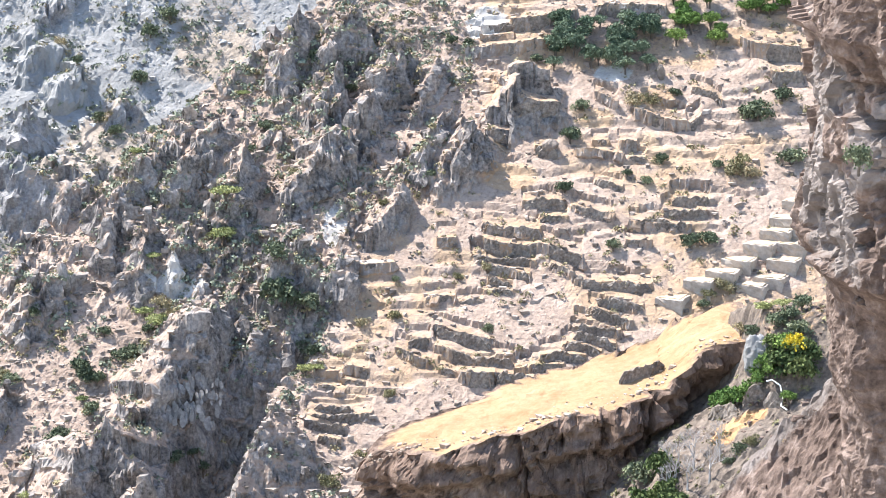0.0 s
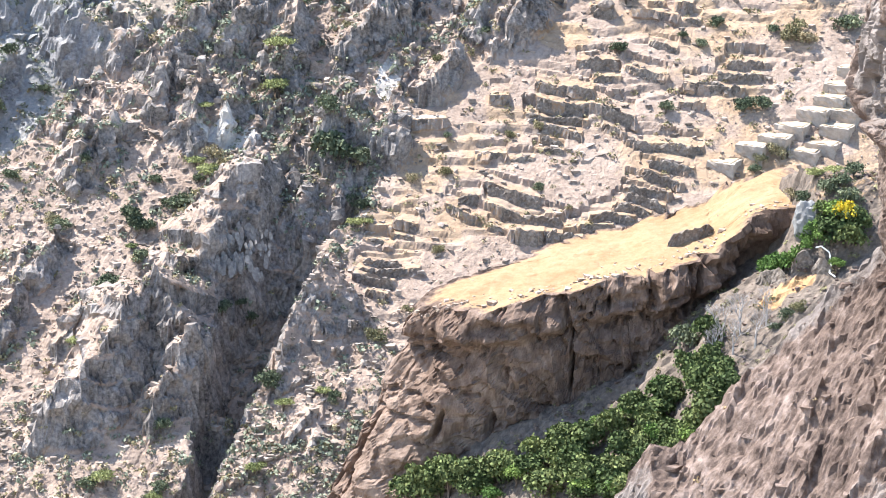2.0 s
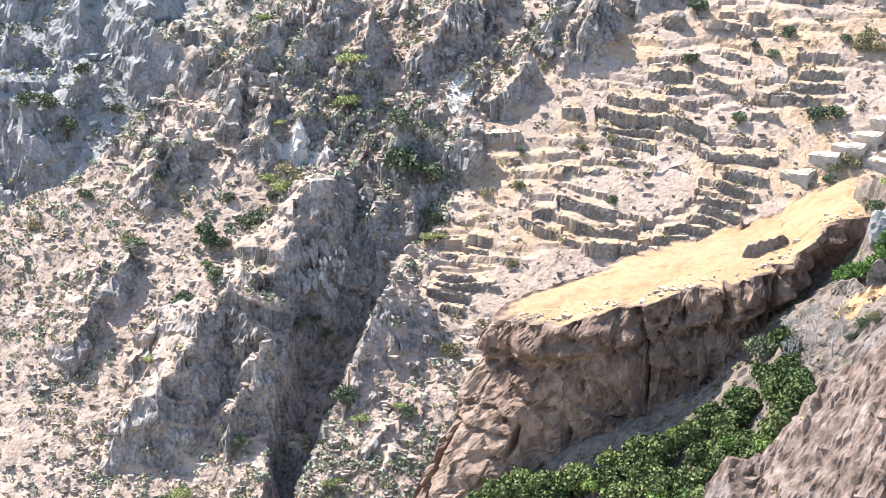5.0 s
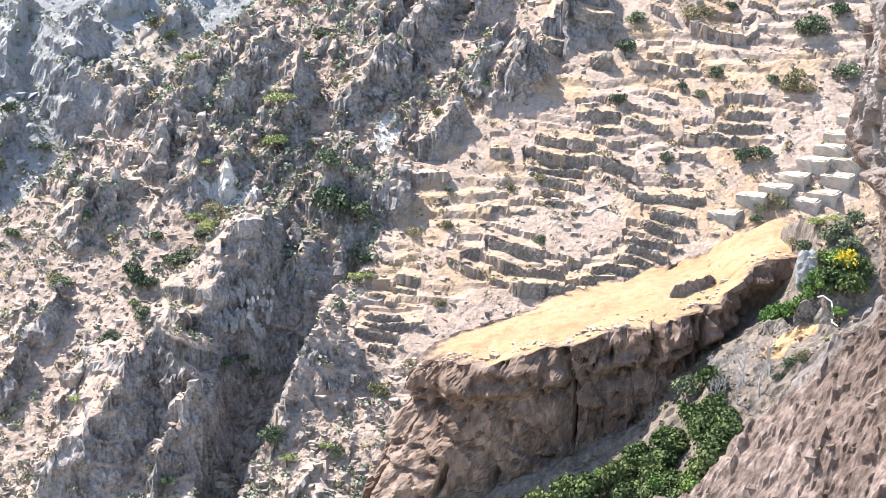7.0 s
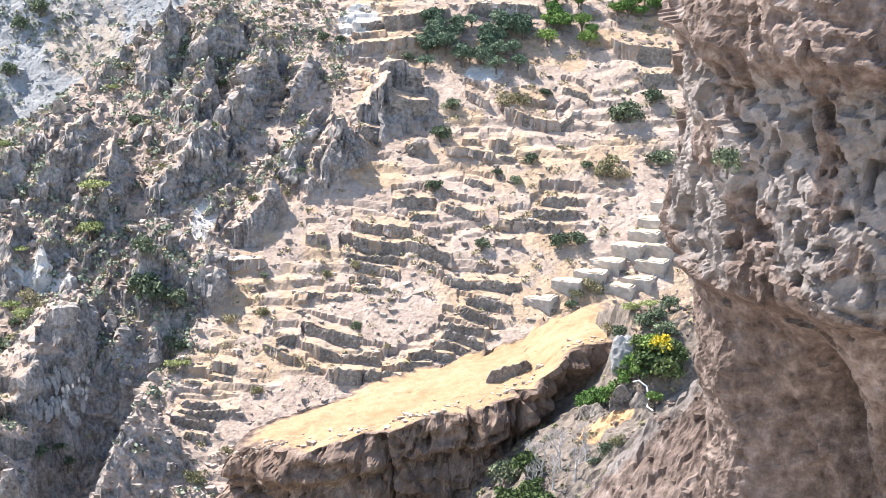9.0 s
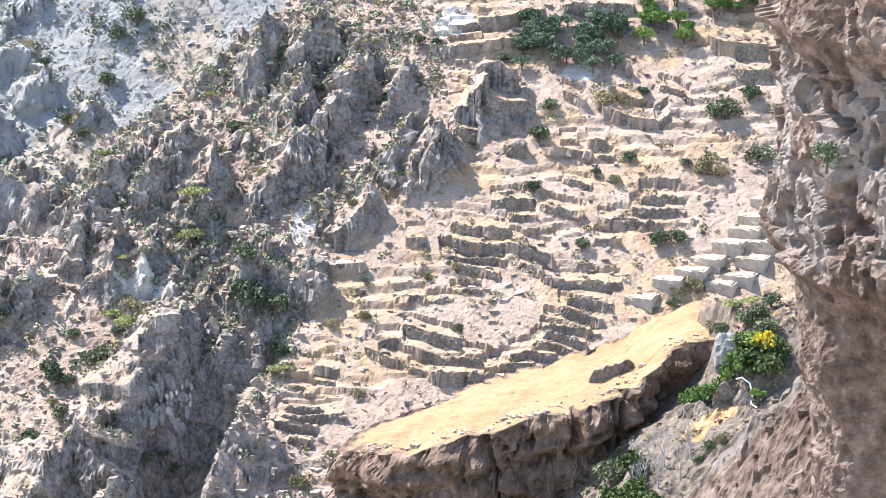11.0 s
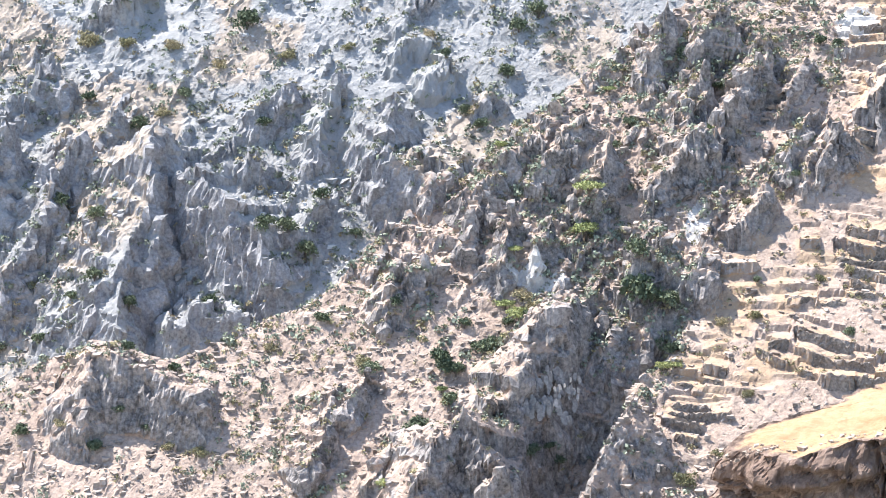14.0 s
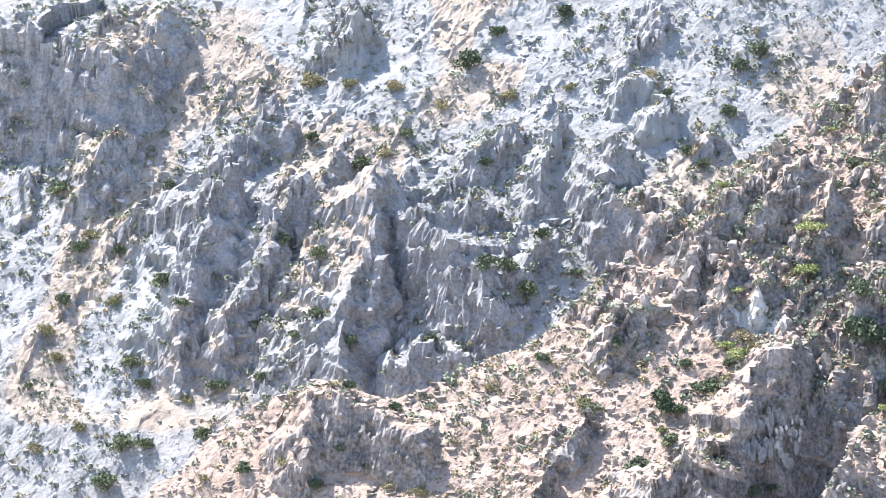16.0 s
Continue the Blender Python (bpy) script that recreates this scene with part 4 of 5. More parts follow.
for x, y, size in ((35.8, 361.7, 3.5), (37.1, 360.7, 3.2), (34.7, 360.8, 2.4), (32.7, 345.3, 3.1), (30.6, 344.2, 2.3), (23.5, 371.4, 2.9), (25.6, 372.3, 2.9), (-5.5, 341.8, 1.8),
                   (-9.4, 340.7, 2.0), (-6.1, 331.9, 1.8), (1.7, 347.3, 1.7), (5.0, 348.3, 1.6), (-32.5, 343.6, 2.9), (-30.8, 342.3, 2.6), (-1.1, 321.5, 2.7), (-12.8, 320.9, 2.5),
                   (-9.2, 324.3, 2.1), (-17.7, 359.3, 1.8), (-6.9, 354.7, 1.8), (-60.8, 336.9, 2.2), (-66.8, 322.9, 2.2), (-39.8, 330.3, 1.9), (-70.3, 323.8, 2.1), (-82.7, 324.2, 1.9),
                   (-91.8, 323.6, 1.9), (-50.0, 334.7, 2.3),):
    put("dry_bush", x, y, on_hill(x, y) - 0.1, size)
for x, y, size in ((-25.6, 354.4, 4.0), (-15.7, 334.5, 2.3), (-33.8, 347.9, 2.3), (-12.4, 365.1, 2.5), (-14.4, 335.1, 1.9), (-40.6, 331.8, 1.7), (-24.4, 373.0, 2.0), (-36.7, 361.2, 1.8),
                   (-40.6, 304.2, 3.2), (-35.1, 302.2, 2.3), (-24.6, 304.6, 2.7), (-18.0, 314.0, 2.1), (-22.2, 312.7, 2.4), (-45.3, 317.8, 2.2), (-32.5, 340.2, 3.7), (-34.4, 342.6, 2.6),
                   (-25.7, 351.8, 3.8),):
    put("acacia", x, y, on_hill(x, y) - 0.1, size)
for x, y, size in ((18.3, 382.6, 2.9), (14.4, 379.4, 2.6), (14.2, 379.5, 2.2), (20.0, 383.1, 2.3), (19.6, 377.3, 2.3), (16.6, 378.6, 3.2), (22.0, 380.3, 3.2), (14.0, 376.5, 2.5),
                   (15.7, 382.8, 2.5), (25.6, 382.1, 2.8), (22.9, 380.7, 2.8), (14.5, 383.4, 2.4), (23.5, 380.4, 2.5), (22.1, 380.0, 2.5), (25.1, 378.5, 2.4), (21.9, 379.5, 3.1),
                   (24.3, 381.4, 3.2), (15.2, 380.7, 3.0), (15.6, 379.5, 2.2), (23.2, 377.9, 2.8), (26.5, 381.1, 2.9), (22.2, 379.1, 2.7), (25.6, 376.6, 2.7), (23.4, 383.0, 2.9),
                   (22.8, 376.0, 3.0), (17.7, 381.2, 2.9), (13.7, 380.0, 2.4), (15.3, 383.4, 3.0), (15.4, 381.9, 2.6), (26.5, 382.8, 2.7), (21.4, 377.0, 3.0), (26.3, 381.3, 2.6),):
    put("grove_tree", x, y, on_hill(x, y) - 0.1, size)
for x, y, size in ((21.4, 377.0, 3.0), (26.3, 381.3, 2.6), (18.6, 376.9, 3.2), (15.7, 382.1, 2.5),):
    put("grove_tree", x, y, on_hill(x, y) - 0.1, size)
for x, y, size in ((30.5, 382.6, 2.7), (31.0, 386.6, 2.5), (31.5, 382.1, 3.0), (33.9, 382.7, 2.7), (34.1, 386.2, 3.0), (34.4, 380.3, 2.9), (31.8, 383.4, 2.2), (33.8, 386.3, 2.2),
                   (30.5, 385.0, 2.4), (29.5, 386.8, 2.2), (29.6, 383.6, 2.1), (35.2, 381.7, 2.2), (30.7, 383.8, 2.5), (29.5, 380.3, 3.1), (41.5, 384.6, 2.6), (38.7, 385.4, 2.8),
                   (44.5, 385.9, 2.6), (45.4, 385.2, 2.7), (42.3, 386.7, 3.2), (45.4, 383.2, 3.3), (39.9, 385.0, 2.7), (43.9, 384.9, 3.5), (40.5, 385.8, 3.5),):
    put("fresh_tree", x, y, on_hill(x, y) - 0.1, size)
for x, y, size in ((-134.3, 435.3, 3.7), (-131.5, 432.6, 2.8), (-146.9, 443.5, 3.1), (-133.8, 418.2, 4.8), (-132.4, 422.9, 3.8), (-129.0, 423.1, 3.3), (-120.1, 424.1, 3.3), (-149.3, 431.3, 2.2),
                   (-130.7, 442.5, 3.9), (-126.7, 438.0, 3.0), (-120.2, 432.1, 3.8), (-104.9, 434.4, 3.0), (-90.2, 484.6, 4.7), (-86.3, 489.8, 3.2), (-46.3, 485.8, 3.4), (-43.4, 488.0, 4.1),
                   (-53.4, 471.8, 2.4), (-146.8, 451.8, 3.5), (-153.1, 461.6, 4.5), (-140.0, 450.7, 3.0), (-133.4, 457.5, 3.2), (-125.7, 463.4, 3.2), (-106.8, 444.1, 3.4), (-88.3, 438.3, 3.4),
                   (-80.5, 443.2, 3.8), (-75.0, 445.9, 4.3), (-77.7, 446.3, 3.8), (-84.3, 465.9, 3.2), (-92.7, 429.0, 2.5), (-112.2, 431.2, 3.3), (-99.4, 433.0, 2.5), (-47.4, 478.4, 3.1),):
    put("shrub", x, y, on_far(x, y) - 0.1, size)
for x, y, size in ((-99.4, 433.0, 2.5), (-47.4, 478.4, 3.1), (-50.9, 469.1, 2.7), (-113.5, 470.8, 3.1), (-104.5, 466.8, 3.6), (-98.4, 473.1, 3.1), (-113.0, 448.4, 3.1), (-108.4, 434.1, 2.8),
                   (-75.7, 493.8, 3.4), (-57.1, 477.0, 2.4), (-73.2, 451.3, 3.1), (-67.9, 450.6, 2.6),):
    put("shrub", x, y, on_far(x, y) - 0.1, size)
for x, y, size in ((-146.0, 435.4, 3.0), (-139.6, 425.2, 2.5), (-146.0, 422.8, 2.8), (-139.2, 443.8, 2.6), (-109.1, 481.1, 3.7), (-101.6, 480.7, 3.3), (-93.8, 478.7, 3.1), (-83.0, 480.2, 3.2),
                   (-73.1, 481.3, 2.8), (-116.0, 482.0, 4.1), (-145.6, 454.0, 3.5), (-148.7, 438.9, 3.0), (-124.2, 430.2, 2.5), (-60.5, 482.8, 2.4), (-115.6, 440.1, 2.5), (-101.4, 469.7, 3.1),):
    put("dry_bush", x, y, on_far(x, y) - 0.1, size)
for x, y, size in ((-7.3, 259.8, 4.0), (-4.5, 258.4, 3.5), (-1.7, 256.6, 3.7), (0.8, 256.3, 3.9), (3.5, 254.1, 3.5), (6.0, 254.6, 3.6), (8.4, 254.8, 3.4), (10.7, 255.3, 3.4),
                   (12.9, 257.3, 3.3), (15.6, 256.3, 3.3), (17.3, 257.1, 3.0), (13.2, 251.6, 3.6), (15.6, 250.8, 2.9), (19.1, 255.9, 2.8), (8.1, 250.9, 3.7), (4.8, 251.1, 3.9),
                   (11.0, 249.8, 3.4), (12.9, 247.3, 2.9), (15.7, 248.6, 2.4), (-5.8, 258.9, 3.9), (-5.5, 258.8, 3.2), (-4.0, 258.4, 3.7), (-3.6, 257.5, 3.5), (-1.7, 257.1, 3.9),
                   (-1.6, 255.7, 2.7), (-0.6, 256.3, 3.4), (0.8, 256.2, 3.0), (1.6, 255.3, 2.9), (3.9, 256.2, 3.0), (6.3, 252.8, 2.6), (6.5, 256.2, 3.2), (7.2, 255.2, 2.6),):
    put("tree", x, y, on_side(x, y) - 0.1, size)
for x, y, size in ((6.5, 256.2, 3.2), (7.2, 255.2, 2.6), (7.4, 252.9, 3.2), (7.6, 253.7, 2.9), (7.8, 249.3, 2.6), (9.1, 250.9, 3.2), (9.4, 250.7, 2.6), (10.2, 247.5, 2.6),
                   (10.7, 248.2, 3.7), (11.4, 247.0, 3.1), (11.5, 252.3, 3.3), (12.6, 257.0, 3.3), (13.3, 253.2, 2.8), (13.5, 249.7, 3.1), (14.0, 253.3, 3.3), (14.2, 255.1, 2.7),
                   (14.5, 254.7, 3.7), (15.1, 256.3, 3.7), (15.2, 251.0, 2.8), (15.6, 255.6, 2.9), (16.9, 249.1, 2.8), (17.6, 250.0, 3.2), (18.1, 254.3, 3.2), (18.2, 253.0, 3.3),
                   (18.7, 253.5, 3.7), (18.6, 248.7, 3.8), (19.0, 250.9, 2.7), (19.7, 251.6, 3.2), (19.9, 253.5, 3.1), (20.0, 251.5, 3.0), (20.1, 250.2, 3.6), (20.1, 250.8, 3.8),):
    put("tree", x, y, on_side(x, y) - 0.1, size)
for x, y, size in ((20.1, 250.2, 3.6), (20.1, 250.8, 3.8),):
    put("tree", x, y, on_side(x, y) - 0.1, size)
for x, y, size in ((-3.7, 258.4, 2.5), (2.3, 254.1, 2.7), (7.2, 256.5, 2.7), (12.2, 256.9, 2.5), (15.1, 257.6, 2.5), (8.1, 249.6, 2.9), (14.4, 251.5, 2.6), (17.2, 248.5, 3.0),
                   (0.3, 253.4, 2.2), (11.0, 247.2, 2.9), (13.3, 246.0, 2.4), (9.7, 256.7, 2.2),):
    put("fresh_tree", x, y, on_side(x, y) - 0.1, size)


# ---- terrace walls ----
def terrace_wall(x, y, ground, top, seed):
    """A dry-stone retaining wall: uneven courses, ragged top, set into the slope."""
    r = np.random.default_rng(seed)
    n, rows = len(x), 6
    h = np.maximum(top - ground, 0.3) + 0.2 * np.convolve(np.pad(r.normal(size=n), 1, "edge"), np.ones(3) / 3, "valid")
    end = np.minimum(np.minimum(np.arange(n), np.arange(n)[::-1]) / 4.0 + 0.45, 1)
    V = []
    for j in range(rows):
        f = j / (rows - 1)
        z = ground - 0.6 + (h * end + 0.6) * f
        V.append(np.stack([x + 0.05 * r.normal(size=n), y - 0.12 + 0.18 * f + 0.06 * r.normal(size=n), z + 0.04 * r.normal(size=n)], 1))
    for back in (0.3, 0.55):
        V.append(np.stack([x, y + back + 0.05 * r.normal(size=n), ground + h * end - 0.02 + 0.06 * r.normal(size=n) - (0.4 if back > 0.5 else 0)], 1))
    ob = mesh_object("terrace_wall", np.concatenate(V), grid_faces(rows + 2, n), mat_wall, None, True)
    return tagged(ob, "low weathered dry-stone terrace wall on the hillside", "terrace wall", "terrace walls")


for i, (wx, wy, g, top) in enumerate(WALL_LINES):
    terrace_wall(wx, wy, g, top, 500 + i)


# ---- loose stones and low scrub ----
def stones(name, count, x0, x1, y0, y1, height, keep, lo, hi, mat, seed, label):
    r = np.random.default_rng(seed)
    bm = bmesh.new()
    bmesh.ops.create_cube(bm, size=1.5)
    bmesh.ops.triangulate(bm, faces=bm.faces[:])
    ico = np.array([v.co[:] for v in bm.verts])
    tri = np.array([[v.index for v in f.verts] for f in bm.faces])
    bm.free()
    x, y = r.uniform(x0, x1, count), r.uniform(y0, y1, count)
    z = height(x, y)
    tilt = np.hypot(height(x + 0.7, y) - z, height(x, y + 0.7) - z) / 0.7
    ok = (keep(x, y) > r.random(count)) & (tilt < 1.6)
    x, y = x[ok], y[ok]
    n = len(x)
    z = height(x, y)
    size = lo + (hi - lo) * r.random(n) ** 3
    P = ico[None] * (1 + 0.3 * r.normal(size=(n, len(ico), 1))) * (r.uniform((0.7, 0.6, 0.35), (1.6, 1.2, 0.9), (n, 1, 3)) * size[:, None, None])
    a = r.uniform(0, 6.28, n)
    c, s = np.cos(a)[:, None], np.sin(a)[:, None]
    P = np.stack([P[..., 0] * c - P[..., 1] * s, P[..., 0] * s + P[..., 1] * c, P[..., 2]], -1)
    P += np.stack([x, y, z + 0.05 * size], -1)[:, None, :]
    Fc = tri[None] + (np.arange(n) * len(ico))[:, None, None]
    return tagged(mesh_object(name, P.reshape(-1, 3), Fc.reshape(-1, 3), mat, None, True), label, "stones", kind="stuff")


def scrub(name, count, x0, x1, y0, y1, height, keep, lo, hi, mat, seed, label):
    r = np.random.default_rng(seed)
    x, y = r.uniform(x0, x1, count), r.uniform(y0, y1, count)
    ok = keep(x, y) > r.random(count)
    x, y = x[ok], y[ok]
    n, k = len(x), 22
    z = height(x, y)
    size = lo + (hi - lo) * r.random(n) ** 2
    d = r.normal(size=(n, k, 3))
    d /= np.linalg.norm(d, axis=2, keepdims=True)
    d[..., 2] = np.abs(d[..., 2])
    c = d * (size[:, None, None] * r.uniform(0.55, 1.05, (n, k, 1))) * np.array([1, 1, 0.9]) + np.stack([x, y, z], -1)[:, None, :]
    u = r.normal(size=(n, k, 3))
    u /= np.linalg.norm(u, axis=2, keepdims=True)
    w = np.cross(u, d)
    w /= np.linalg.norm(w, axis=2, keepdims=True) + 1e-6
    e = (size[:, None, None] * 0.27) * r.uniform(0.6, 1.3, (n, k, 1))
    q = np.stack([c - u * e, c + w * e * 0.8, c + u * e, c - w * e * 0.8], 2)
    return tagged(mesh_object(name, q.reshape(-1, 3), np.arange(4 * n * k).reshape(-1, 4), mat, None, True), label, "scrub", kind="stuff")


def hill_keep(x, y):
    return np.where(y < np.interp(x, CREST_X, CREST_Y) + 1, 1.0, 0.0)


def hill_scrub(x, y):
    return hill_keep(x, y) * (0.15 + 0.85 * smooth(0.35, 0.65, vnoise(x / 9, y / 9, None, 301))) * (0.3 + 0.7 * mid_masks(x, y))


def far_scrub(x, y):
    return 0.3 + 0.7 * smooth(0.35, 0.6, vnoise(x / 14, y / 14, None, 302))


stones("hill_stones", 62000, -100, 50, 302, 392, mid_height, lambda x, y: hill_keep(x, y) * (0.14 + 0.56 * mid_masks(x, y)), 0.08, 0.45, mat_stone, 601, "loose angular grey-brown stones")
stones("far_stones", 16000, -190, 30, 412, 505, far_height, lambda x, y: 0.4 + 0.6 * far_masks(x, y), 0.15, 0.6, mat_stone_far, 602, "loose pale limestone boulders")
stones("spur_stones", 1500, -12, 40, 118, 151, spur_at, lambda x, y: 1 + 0 * x, 0.06, 0.35, mat_near, 603, "loose reddish stones on the spur")
scrub("hill_scrub", 12000, -118, 58, 300, 396, mid_height, hill_scrub, 0.25, 0.75, mat_dry, 611, "low dry olive scrub")
scrub("green_scrub", 15000, -118, 30, 300, 396, mid_height, lambda x, y: hill_scrub(x, y) * mid_masks(x, y), 0.3, 1.0, mat_sage, 612, "low dark green scrub")
scrub("far_scrub", 7500, -170, 30, 412, 505, far_height, far_scrub, 0.3, 1.15, mat_sage, 613, "scattered dark green scrub on pale rock")
scrub("far_dry_scrub", 2500, -190, 30, 412, 505, far_height, far_scrub, 0.3, 0.9, mat_dry, 614, "scattered dry olive scrub on pale rock")


def bluff_rim(x, y):
    """Keep stones to the broken front edge of the bluff's top."""
    edge = np.interp(x, (-9, -6, -2, 6, 12, 18, 22, 27), (267, 264.2, 263.4, 264.4, 265.9, 268.4, 270.4, 271))
    return np.exp(-np.maximum(y - edge - 0.3, 0) / 0.9) * (y > edge + 0.25)


stones("rim_stones", 3600, -9, 27, 262, 276, mesa_top, bluff_rim, 0.07, 0.32, mat_rim, 621, "broken pale stones along the bluff's rim")
stones("talus_stones", 2500, -14, 40, 240, 270, side_height, lambda x, y: 1 + 0 * x, 0.06, 0.28, mat_near, 622, "loose brown talus stones")
scrub("talus_scrub", 700, -10, 36, 244, 270, side_height, lambda x, y: 0.8 + 0 * x, 0.2, 0.6, mat_dry, 623, "dry scrub on the talus")
scrub("spur_scrub", 90, 0, 36, 122, 151, spur_at, lambda x, y: 0.6 + 0 * x, 0.12, 0.4, mat_straw_tuft, 624, "dry straw tufts on the rock spur")


# ---- stepped masonry plots ----
mat_slab = material("pale_slab", ((0.13, 0.12, 0.115), (0.23, 0.215, 0.205), (0.35, 0.33, 0.315)), 2.5, bump=0.4, bump_scale=6, bump_dist=0.05)


def box_mesh(bm, x0, x1, y0, y1, z0, z1, cut=6, jitter=0.05, seed=0):
    """A block with slightly uneven, worn faces and edges."""
    r = np.random.default_rng(seed)
    bmesh.ops.create_cube(bm, size=1)
    bmesh.ops.subdivide_edges(bm, edges=bm.edges[:], cuts=cut, use_grid_fill=True)
    for v in bm.verts:
        v.co = Vector((x0 + (v.co.x + 0.5) * (x1 - x0), y0 + (v.co.y + 0.5) * (y1 - y0), z0 + (v.co.z + 0.5) * (z1 - z0))) + Vector(r.normal(size=3) * jitter)


def stepped_plot(x, y, width, height, turn, seed):
    """A small level field held by pale mortared walls, stepped into the hillside."""
    root = new("stepped_plot")
    ground = on_hill(x, y)
    bm = bmesh.new()
    box_mesh(bm, -width / 2, width / 2, 0, 3.4, -1.5, height, 6, 0.05, seed)
    part("retaining_wall", bm, mat_concrete, root, "pale mortared stone retaining wall")
    bm = bmesh.new()
    box_mesh(bm, -width / 2 + 0.3, width / 2 - 0.3, 0.35, 3.2, height - 0.3, height + 0.07, 5, 0.03, seed + 1)
    part("straw_bed", bm, mat_straw, root, "dry straw-coloured field surface")
    root.matrix_basis = pose(x, y, ground, 0, 0, turn)
    return tagged(root, "pale masonry stepped plot with a straw-coloured bed", "terrace plot", "stepped plots")


for i, (x, y, width, height) in enumerate(((25.8, 343.2, 3.2, 1.0), (29.2, 345.1, 3.4, 1.4), (31.9, 346.2, 3.6, 1.5), (34.0, 348.2, 3.6, 1.5), (36.7, 349.9, 3.6, 1.5), (38.8, 351.6, 3.6, 1.4), (40.0, 353.4, 3.6, 1.4), (41.8, 355.7, 3.6, 1.4), (35.3, 344.7, 3.4, 1.1), (37.4, 345.7, 3.6, 1.3), (39.2, 347.8, 3.6, 1.4), (40.3, 349.9, 3.6, 1.4), (41.5, 351.8, 3.6, 1.4))):
    stepped_plot(x, y - 0.4, width, height, -26, 800 + 2 * i)


# ---- garden beside the bluff ----
def hedge(x0, y0, x1, y1, width, height, seed):
    """A clipped dense bright green planting along a line."""
    r = np.random.default_rng(seed)
    root = new("hedge")
    n = max(3, int(math.hypot(x1 - x0, y1 - y0) / 0.55))
    zs = [on_side(x0 + (x1 - x0) * i / (n - 1), y0 + (y1 - y0) * i / (n - 1)) for i in range(n)]
    lobes = []
    bm = bmesh.new()
    for i in range(n):
        x, y = (x1 - x0) * i / (n - 1), (y1 - y0) * i / (n - 1)
        z = zs[i] - zs[0]
        limb(bm, (x, y, z - 0.5), (x, y, z + height * 0.6), 0.05, 0.03)
        for k in range(3):
            lobes.append((x + r.normal() * 0.15, y + (k - 1) * width * 0.35, z + height * 0.62 + r.normal() * 0.08, 0.55, height * 0.42))
    part("stems", bm, mat_bark, root)
    V, Fc = leaf_cloud(r, lobes, 420, 0.2)
    raw_part("foliage", V, Fc, mat_bright, root)
    root.matrix_basis = pose(x0, y0, zs[0])
    return tagged(root, "bright green dense garden planting above a low wall", "hedge", "garden hedges")


def garden_wall(x0, y0, x1, y1, height, seed):
    n = max(6, int(math.hypot(x1 - x0, y1 - y0) / 0.25))
    x, y = np.linspace(x0, x1, n), np.linspace(y0, y1, n)
    g = side_height(x, y)
    ob = terrace_wall(x, y, g, g + height, seed)
    ob.name = "garden_wall"
    return tagged(ob, "dark stone retaining wall of the garden", "garden wall", "garden walls")


def bare_tree(x, y, z, height, seed):
    """A leafless grey tree: trunk, limbs and many fine twigs."""
    r = random.Random(seed)
    root = new("bare_tree")
    trunk, twigs = bmesh.new(), bmesh.new()

    def grow(bm, p, d, length, rad, depth):
        q = p + d * length
        limb(bm, p, q, rad, rad * 0.6, 4)
        if depth == 0:
            return
        for _ in range(3):
            e = (d + Vector((r.uniform(-0.8, 0.8), r.uniform(-0.8, 0.8), r.uniform(-0.25, 0.6)))).normalized()
            grow(twigs, q, e, length * r.uniform(0.6, 0.85), rad * 0.55, depth - 1)

    grow(trunk, Vector((0, 0, -0.3)), Vector((0, 0, 1)), height * 0.32, 0.13, 5)
    part("trunk", trunk, mat_twig, root)
    part("twig_crown", twigs, mat_twig, root)
    root.matrix_basis = pose(x, y, z)
    return tagged(root, "leafless grey tree with fine twigs", "tree", "bare trees")


def boulder(x, y, z, sx, sy, sz, mat, seed, label):
    bm = bmesh.new()
    bmesh.ops.create_icosphere(bm, subdivisions=4, radius=1)
    P = np.array([v.co[:] for v in bm.verts])
    d = 1 + 0.35 * fbm(P[:, 0] * 1.3 + seed, P[:, 1] * 1.3, P[:, 2] * 1.3, 3, 701) + 0.2 * (fbm(P[:, 0] * 3 + seed, P[:, 1] * 3, P[:, 2] * 3, 3, 702, True) - 0.5)
    for v, k in zip(bm.verts, d):
        v.co = Vector((v.co.x * sx * k, v.co.y * sy * k, v.co.z * sz * k))
    me = bpy.data.meshes.new("boulder")
    bm.to_mesh(me)
    bm.free()
    me.materials.append(mat)
    ob = new("boulder", me)
    ob.matrix_basis = pose(x, y, z)
    return tagged(ob, label, "boulder", "boulders")


def pipe(points, radius, label):
    cu = bpy.data.curves.new("pipe", "CURVE")
    cu.dimensions, cu.bevel_depth, cu.bevel_resolution = "3D", radius, 2
    sp = cu.splines.new("POLY")
    sp.points.add(len(points) - 1)
    for p, q in zip(sp.points, points):
        p.co = (*q, 1)
    cu.materials.append(mat_pipe)
    return tagged(new("pipe", cu), label, "pipe")


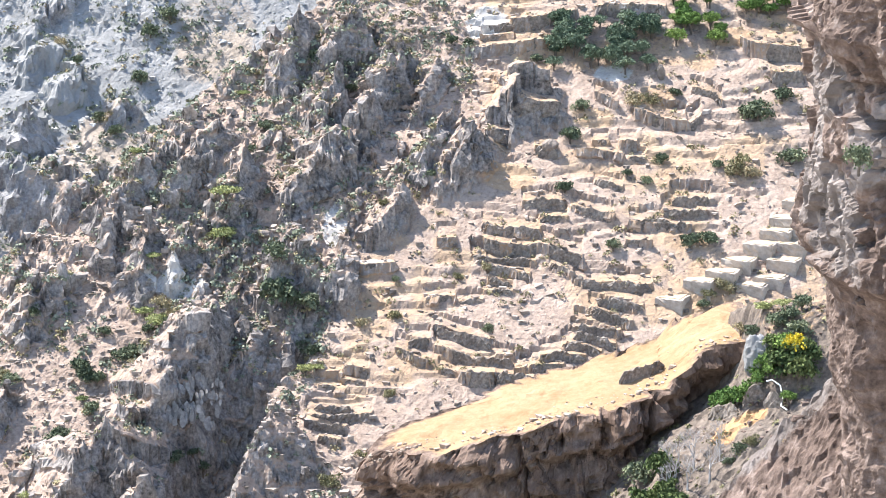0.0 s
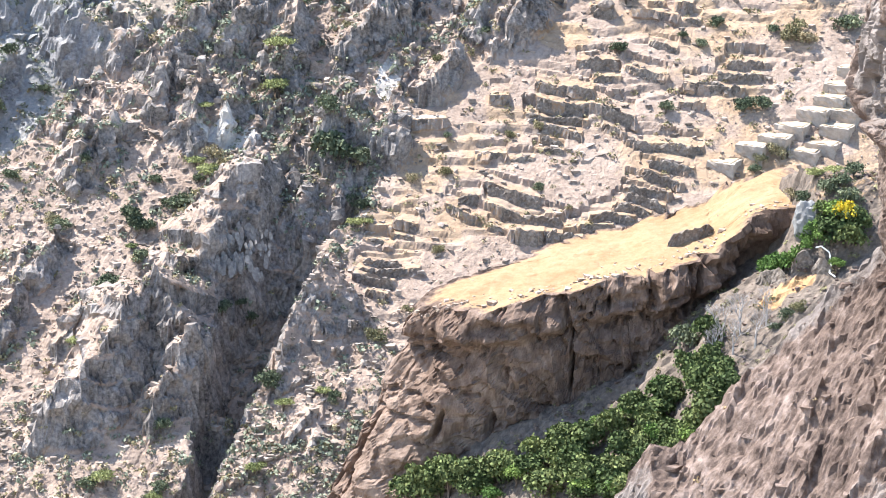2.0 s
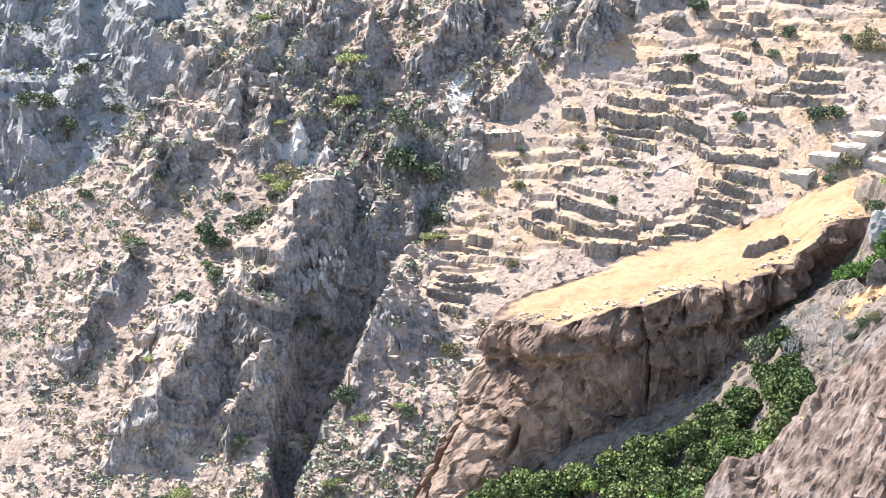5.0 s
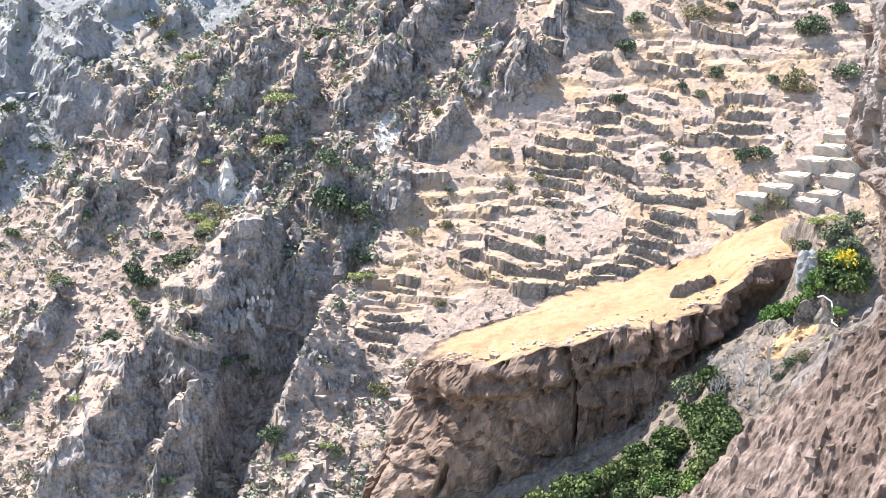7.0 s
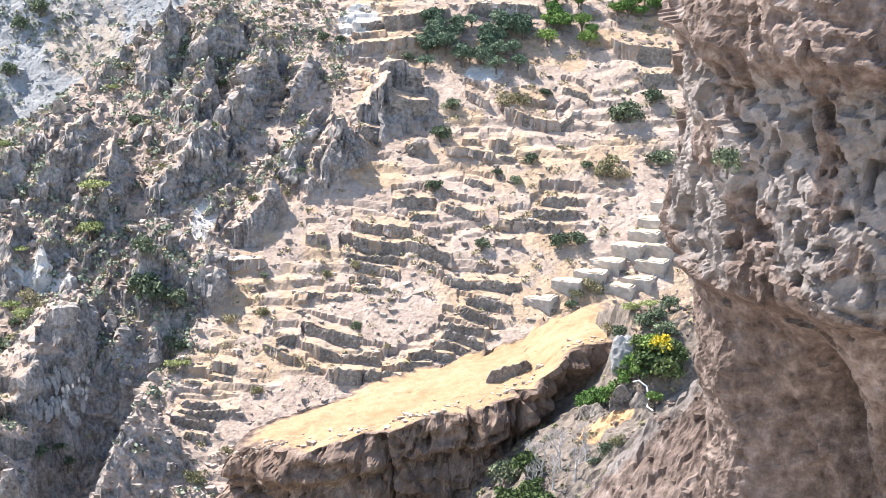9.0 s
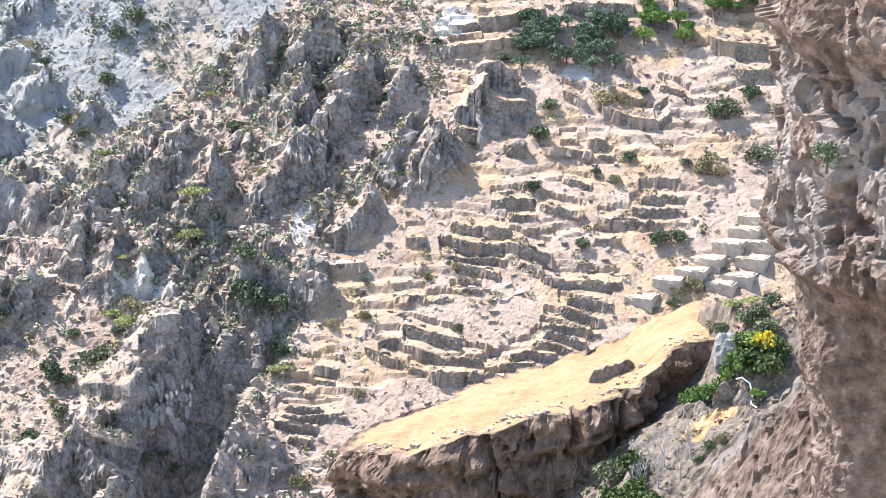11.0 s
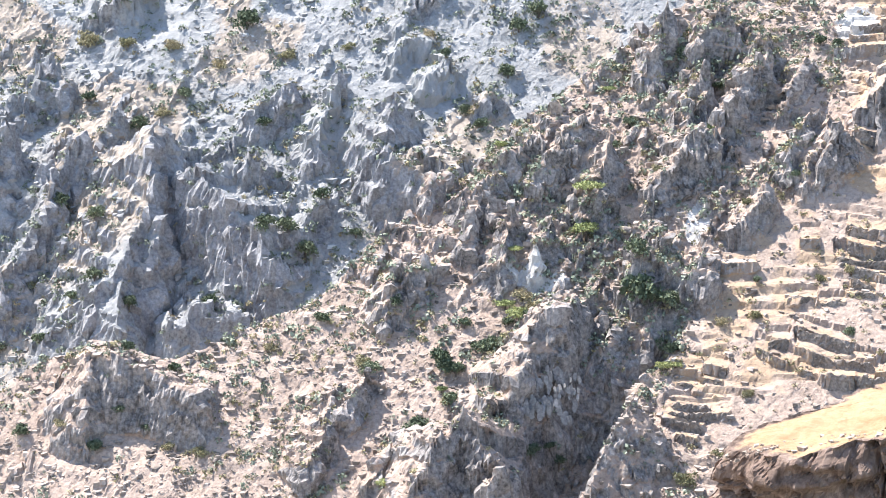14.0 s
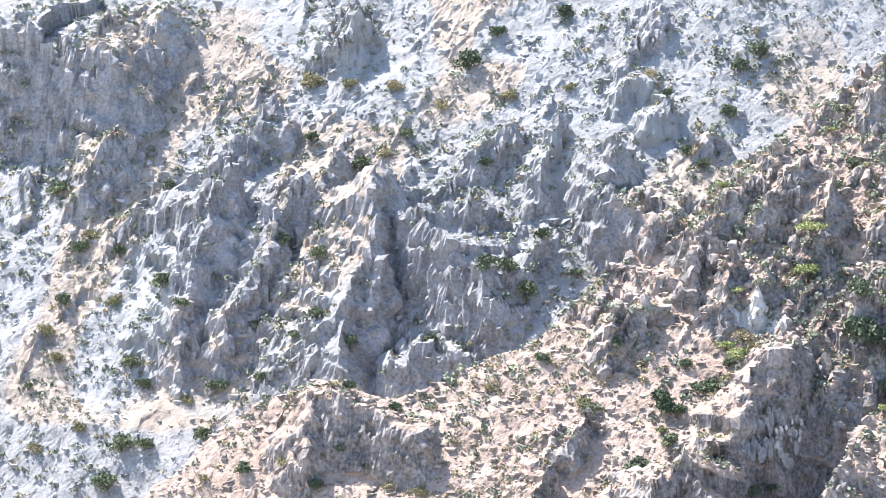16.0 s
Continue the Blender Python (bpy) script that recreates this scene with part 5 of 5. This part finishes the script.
def slab_outcrop(x, y, z, seed):
    """A fan of broken pale rock slabs that hangs over the ravine."""
    r = random.Random(seed)
    root = new("slab_outcrop")
    stock = []
    for i in range(5):
        bm = bmesh.new()
        n = 6
        ring = [(0.5 * math.cos(6.2832 * k / n) * r.uniform(0.7, 1.2), math.sin(6.2832 * k / n) * r.uniform(0.7, 1.2)) for k in range(n)]
        lo = [bm.verts.new((a, -0.12, b)) for a, b in ring]
        hi = [bm.verts.new((a * 0.9, 0.14, b * 0.9)) for a, b in ring]
        bm.faces.new(lo)
        bm.faces.new(hi[::-1])
        for k in range(n):
            bm.faces.new((lo[k], hi[k], hi[(k + 1) % n], lo[(k + 1) % n]))
        me = bpy.data.meshes.new("slab")
        bm.to_mesh(me)
        bm.free()
        me.materials.append(mat_slab)
        stock.append(me)
    for i in range(90):
        u, v = r.uniform(-3.2, 2.4), r.uniform(-0.6, 5.0)
        ob = new("slab", stock[i % 5])
        ob.parent = root
        k = r.uniform(0.35, 0.75) * (1.2 if v < 1 else 0.9)
        ob.matrix_basis = pose(u + 0.25 * v, -2.4 + 0.6 * v + r.uniform(-0.3, 0.2), 0.6 + 0.8 * v - 0.12 * u, r.uniform(-28, 2), r.uniform(-30, 12), r.uniform(-25, 25)) @ Matrix.Diagonal((k, k, k, 1))
    root.matrix_basis = pose(x, y, z)
    return tagged(root, "fan of broken pale grey rock slabs above the ravine", "rock outcrop")


ruin_x = np.linspace(16.0, 20.2, 20)
ruin_y = np.linspace(271.2, 272.6, 20)
ruin_g = mesa_top(ruin_x, ruin_y)
tagged(terrace_wall(ruin_x, ruin_y, ruin_g, ruin_g + 1.1, 905), "low ruined brown stone wall on the bluff", "wall")


hedge(24.2, 266.4, 26.0, 262.8, 1.7, 1.5, 1)
hedge(26.6, 262.6, 28.7, 263.0, 1.8, 1.7, 2)
hedge(27.6, 264.6, 29.6, 263.6, 1.4, 1.4, 3)
garden_wall(23.6, 264.4, 25.8, 261.2, 1.1, 901)
garden_wall(26.3, 261.5, 28.4, 261.6, 1.5, 902)
garden_wall(28.1, 260.6, 29.7, 259.6, 1.7, 903)
for i, (x, y, size) in enumerate(((21.7, 257.3, 4.4), (24.0, 257.4, 3.6), (22.9, 255.0, 4.2), (20.2, 258.2, 3.8), (21.0, 255.2, 4.0), (19.6, 256.4, 3.4))):
    bare_tree(x, y, on_side(x, y), size, 40 + i)
boulder(28.0, 265.3, on_side(28.0, 265.3) + 1.0, 1.25, 1.1, 1.9, mat_stone_far, 3, "tall pale grey boulder beside the garden")
put("flowering_bush", 31.0, 262.9, on_side(31.0, 262.9) + 0.6, 2.6)
for kind, x, y, size in (("tree", 29.9, 262.6, 3.6), ("tree", 31.4, 261.6, 3.6), ("fresh_tree", 30.4, 264.0, 3.2), ("tree", 31.9, 263.0, 3.4), ("fresh_tree", 30.2, 260.0, 1.8), ("tree", 29.4, 264.8, 2.6),
                         ("shrub", 31.7, 265.7, 2.6), ("shrub", 28.0, 269.2, 2.0), ("shrub", 29.9, 267.3, 2.3), ("shrub", 31.1, 267.4, 2.5), ("acacia", 28.9, 269.5, 1.9), ("dry_bush", 27.2, 272.7, 1.8),
                         ("shrub", 25.6, 256.2, 1.7), ("dry_bush", 26.6, 256.4, 1.6), ("shrub", 24.6, 255.6, 1.4), ("tree", 19.0, 259.0, 3.4), ("shrub", 17.2, 261.4, 3.4), ("shrub", 32.4, 269.2, 2.4), ("acacia", 30.5, 268.6, 2.0)):
    put(kind, x, y, on_side(x, y) - 0.1, size)
pipe([(x, y, on_side(x, y) + k) for x, y, k in ((28.4, 261.5, 1.75), (28.9, 261.6, 1.5), (29.6, 261.2, 1.1), (29.7, 260.2, 0.7), (29.5, 259.6, 0.3), (30.0, 259.2, 0.15))], 0.07, "pale water pipe along the garden edge")
boulder(-21.4, 354.1, on_hill(-21.4, 354.1) + 0.3, 1.0, 0.8, 0.5, mat_stone, 462, "pale rounded boulder on the hillside")
boulder(13.1, 363.9, on_hill(13.1, 363.9) + 0.4, 0.9, 0.7, 0.7, mat_stone, 975, "pale rounded boulder on the hillside")
boulder(27.2, 375.4, on_hill(27.2, 375.4) + 0.6, 0.5, 0.4, 1.0, mat_stone, 1170, "pale rounded boulder on the hillside")
put("shrub", 17.9, 129.6, 123.4, 1.5)
slab_outcrop(-27.8, 329.5, on_hill(-27.8, 329.5), 5)
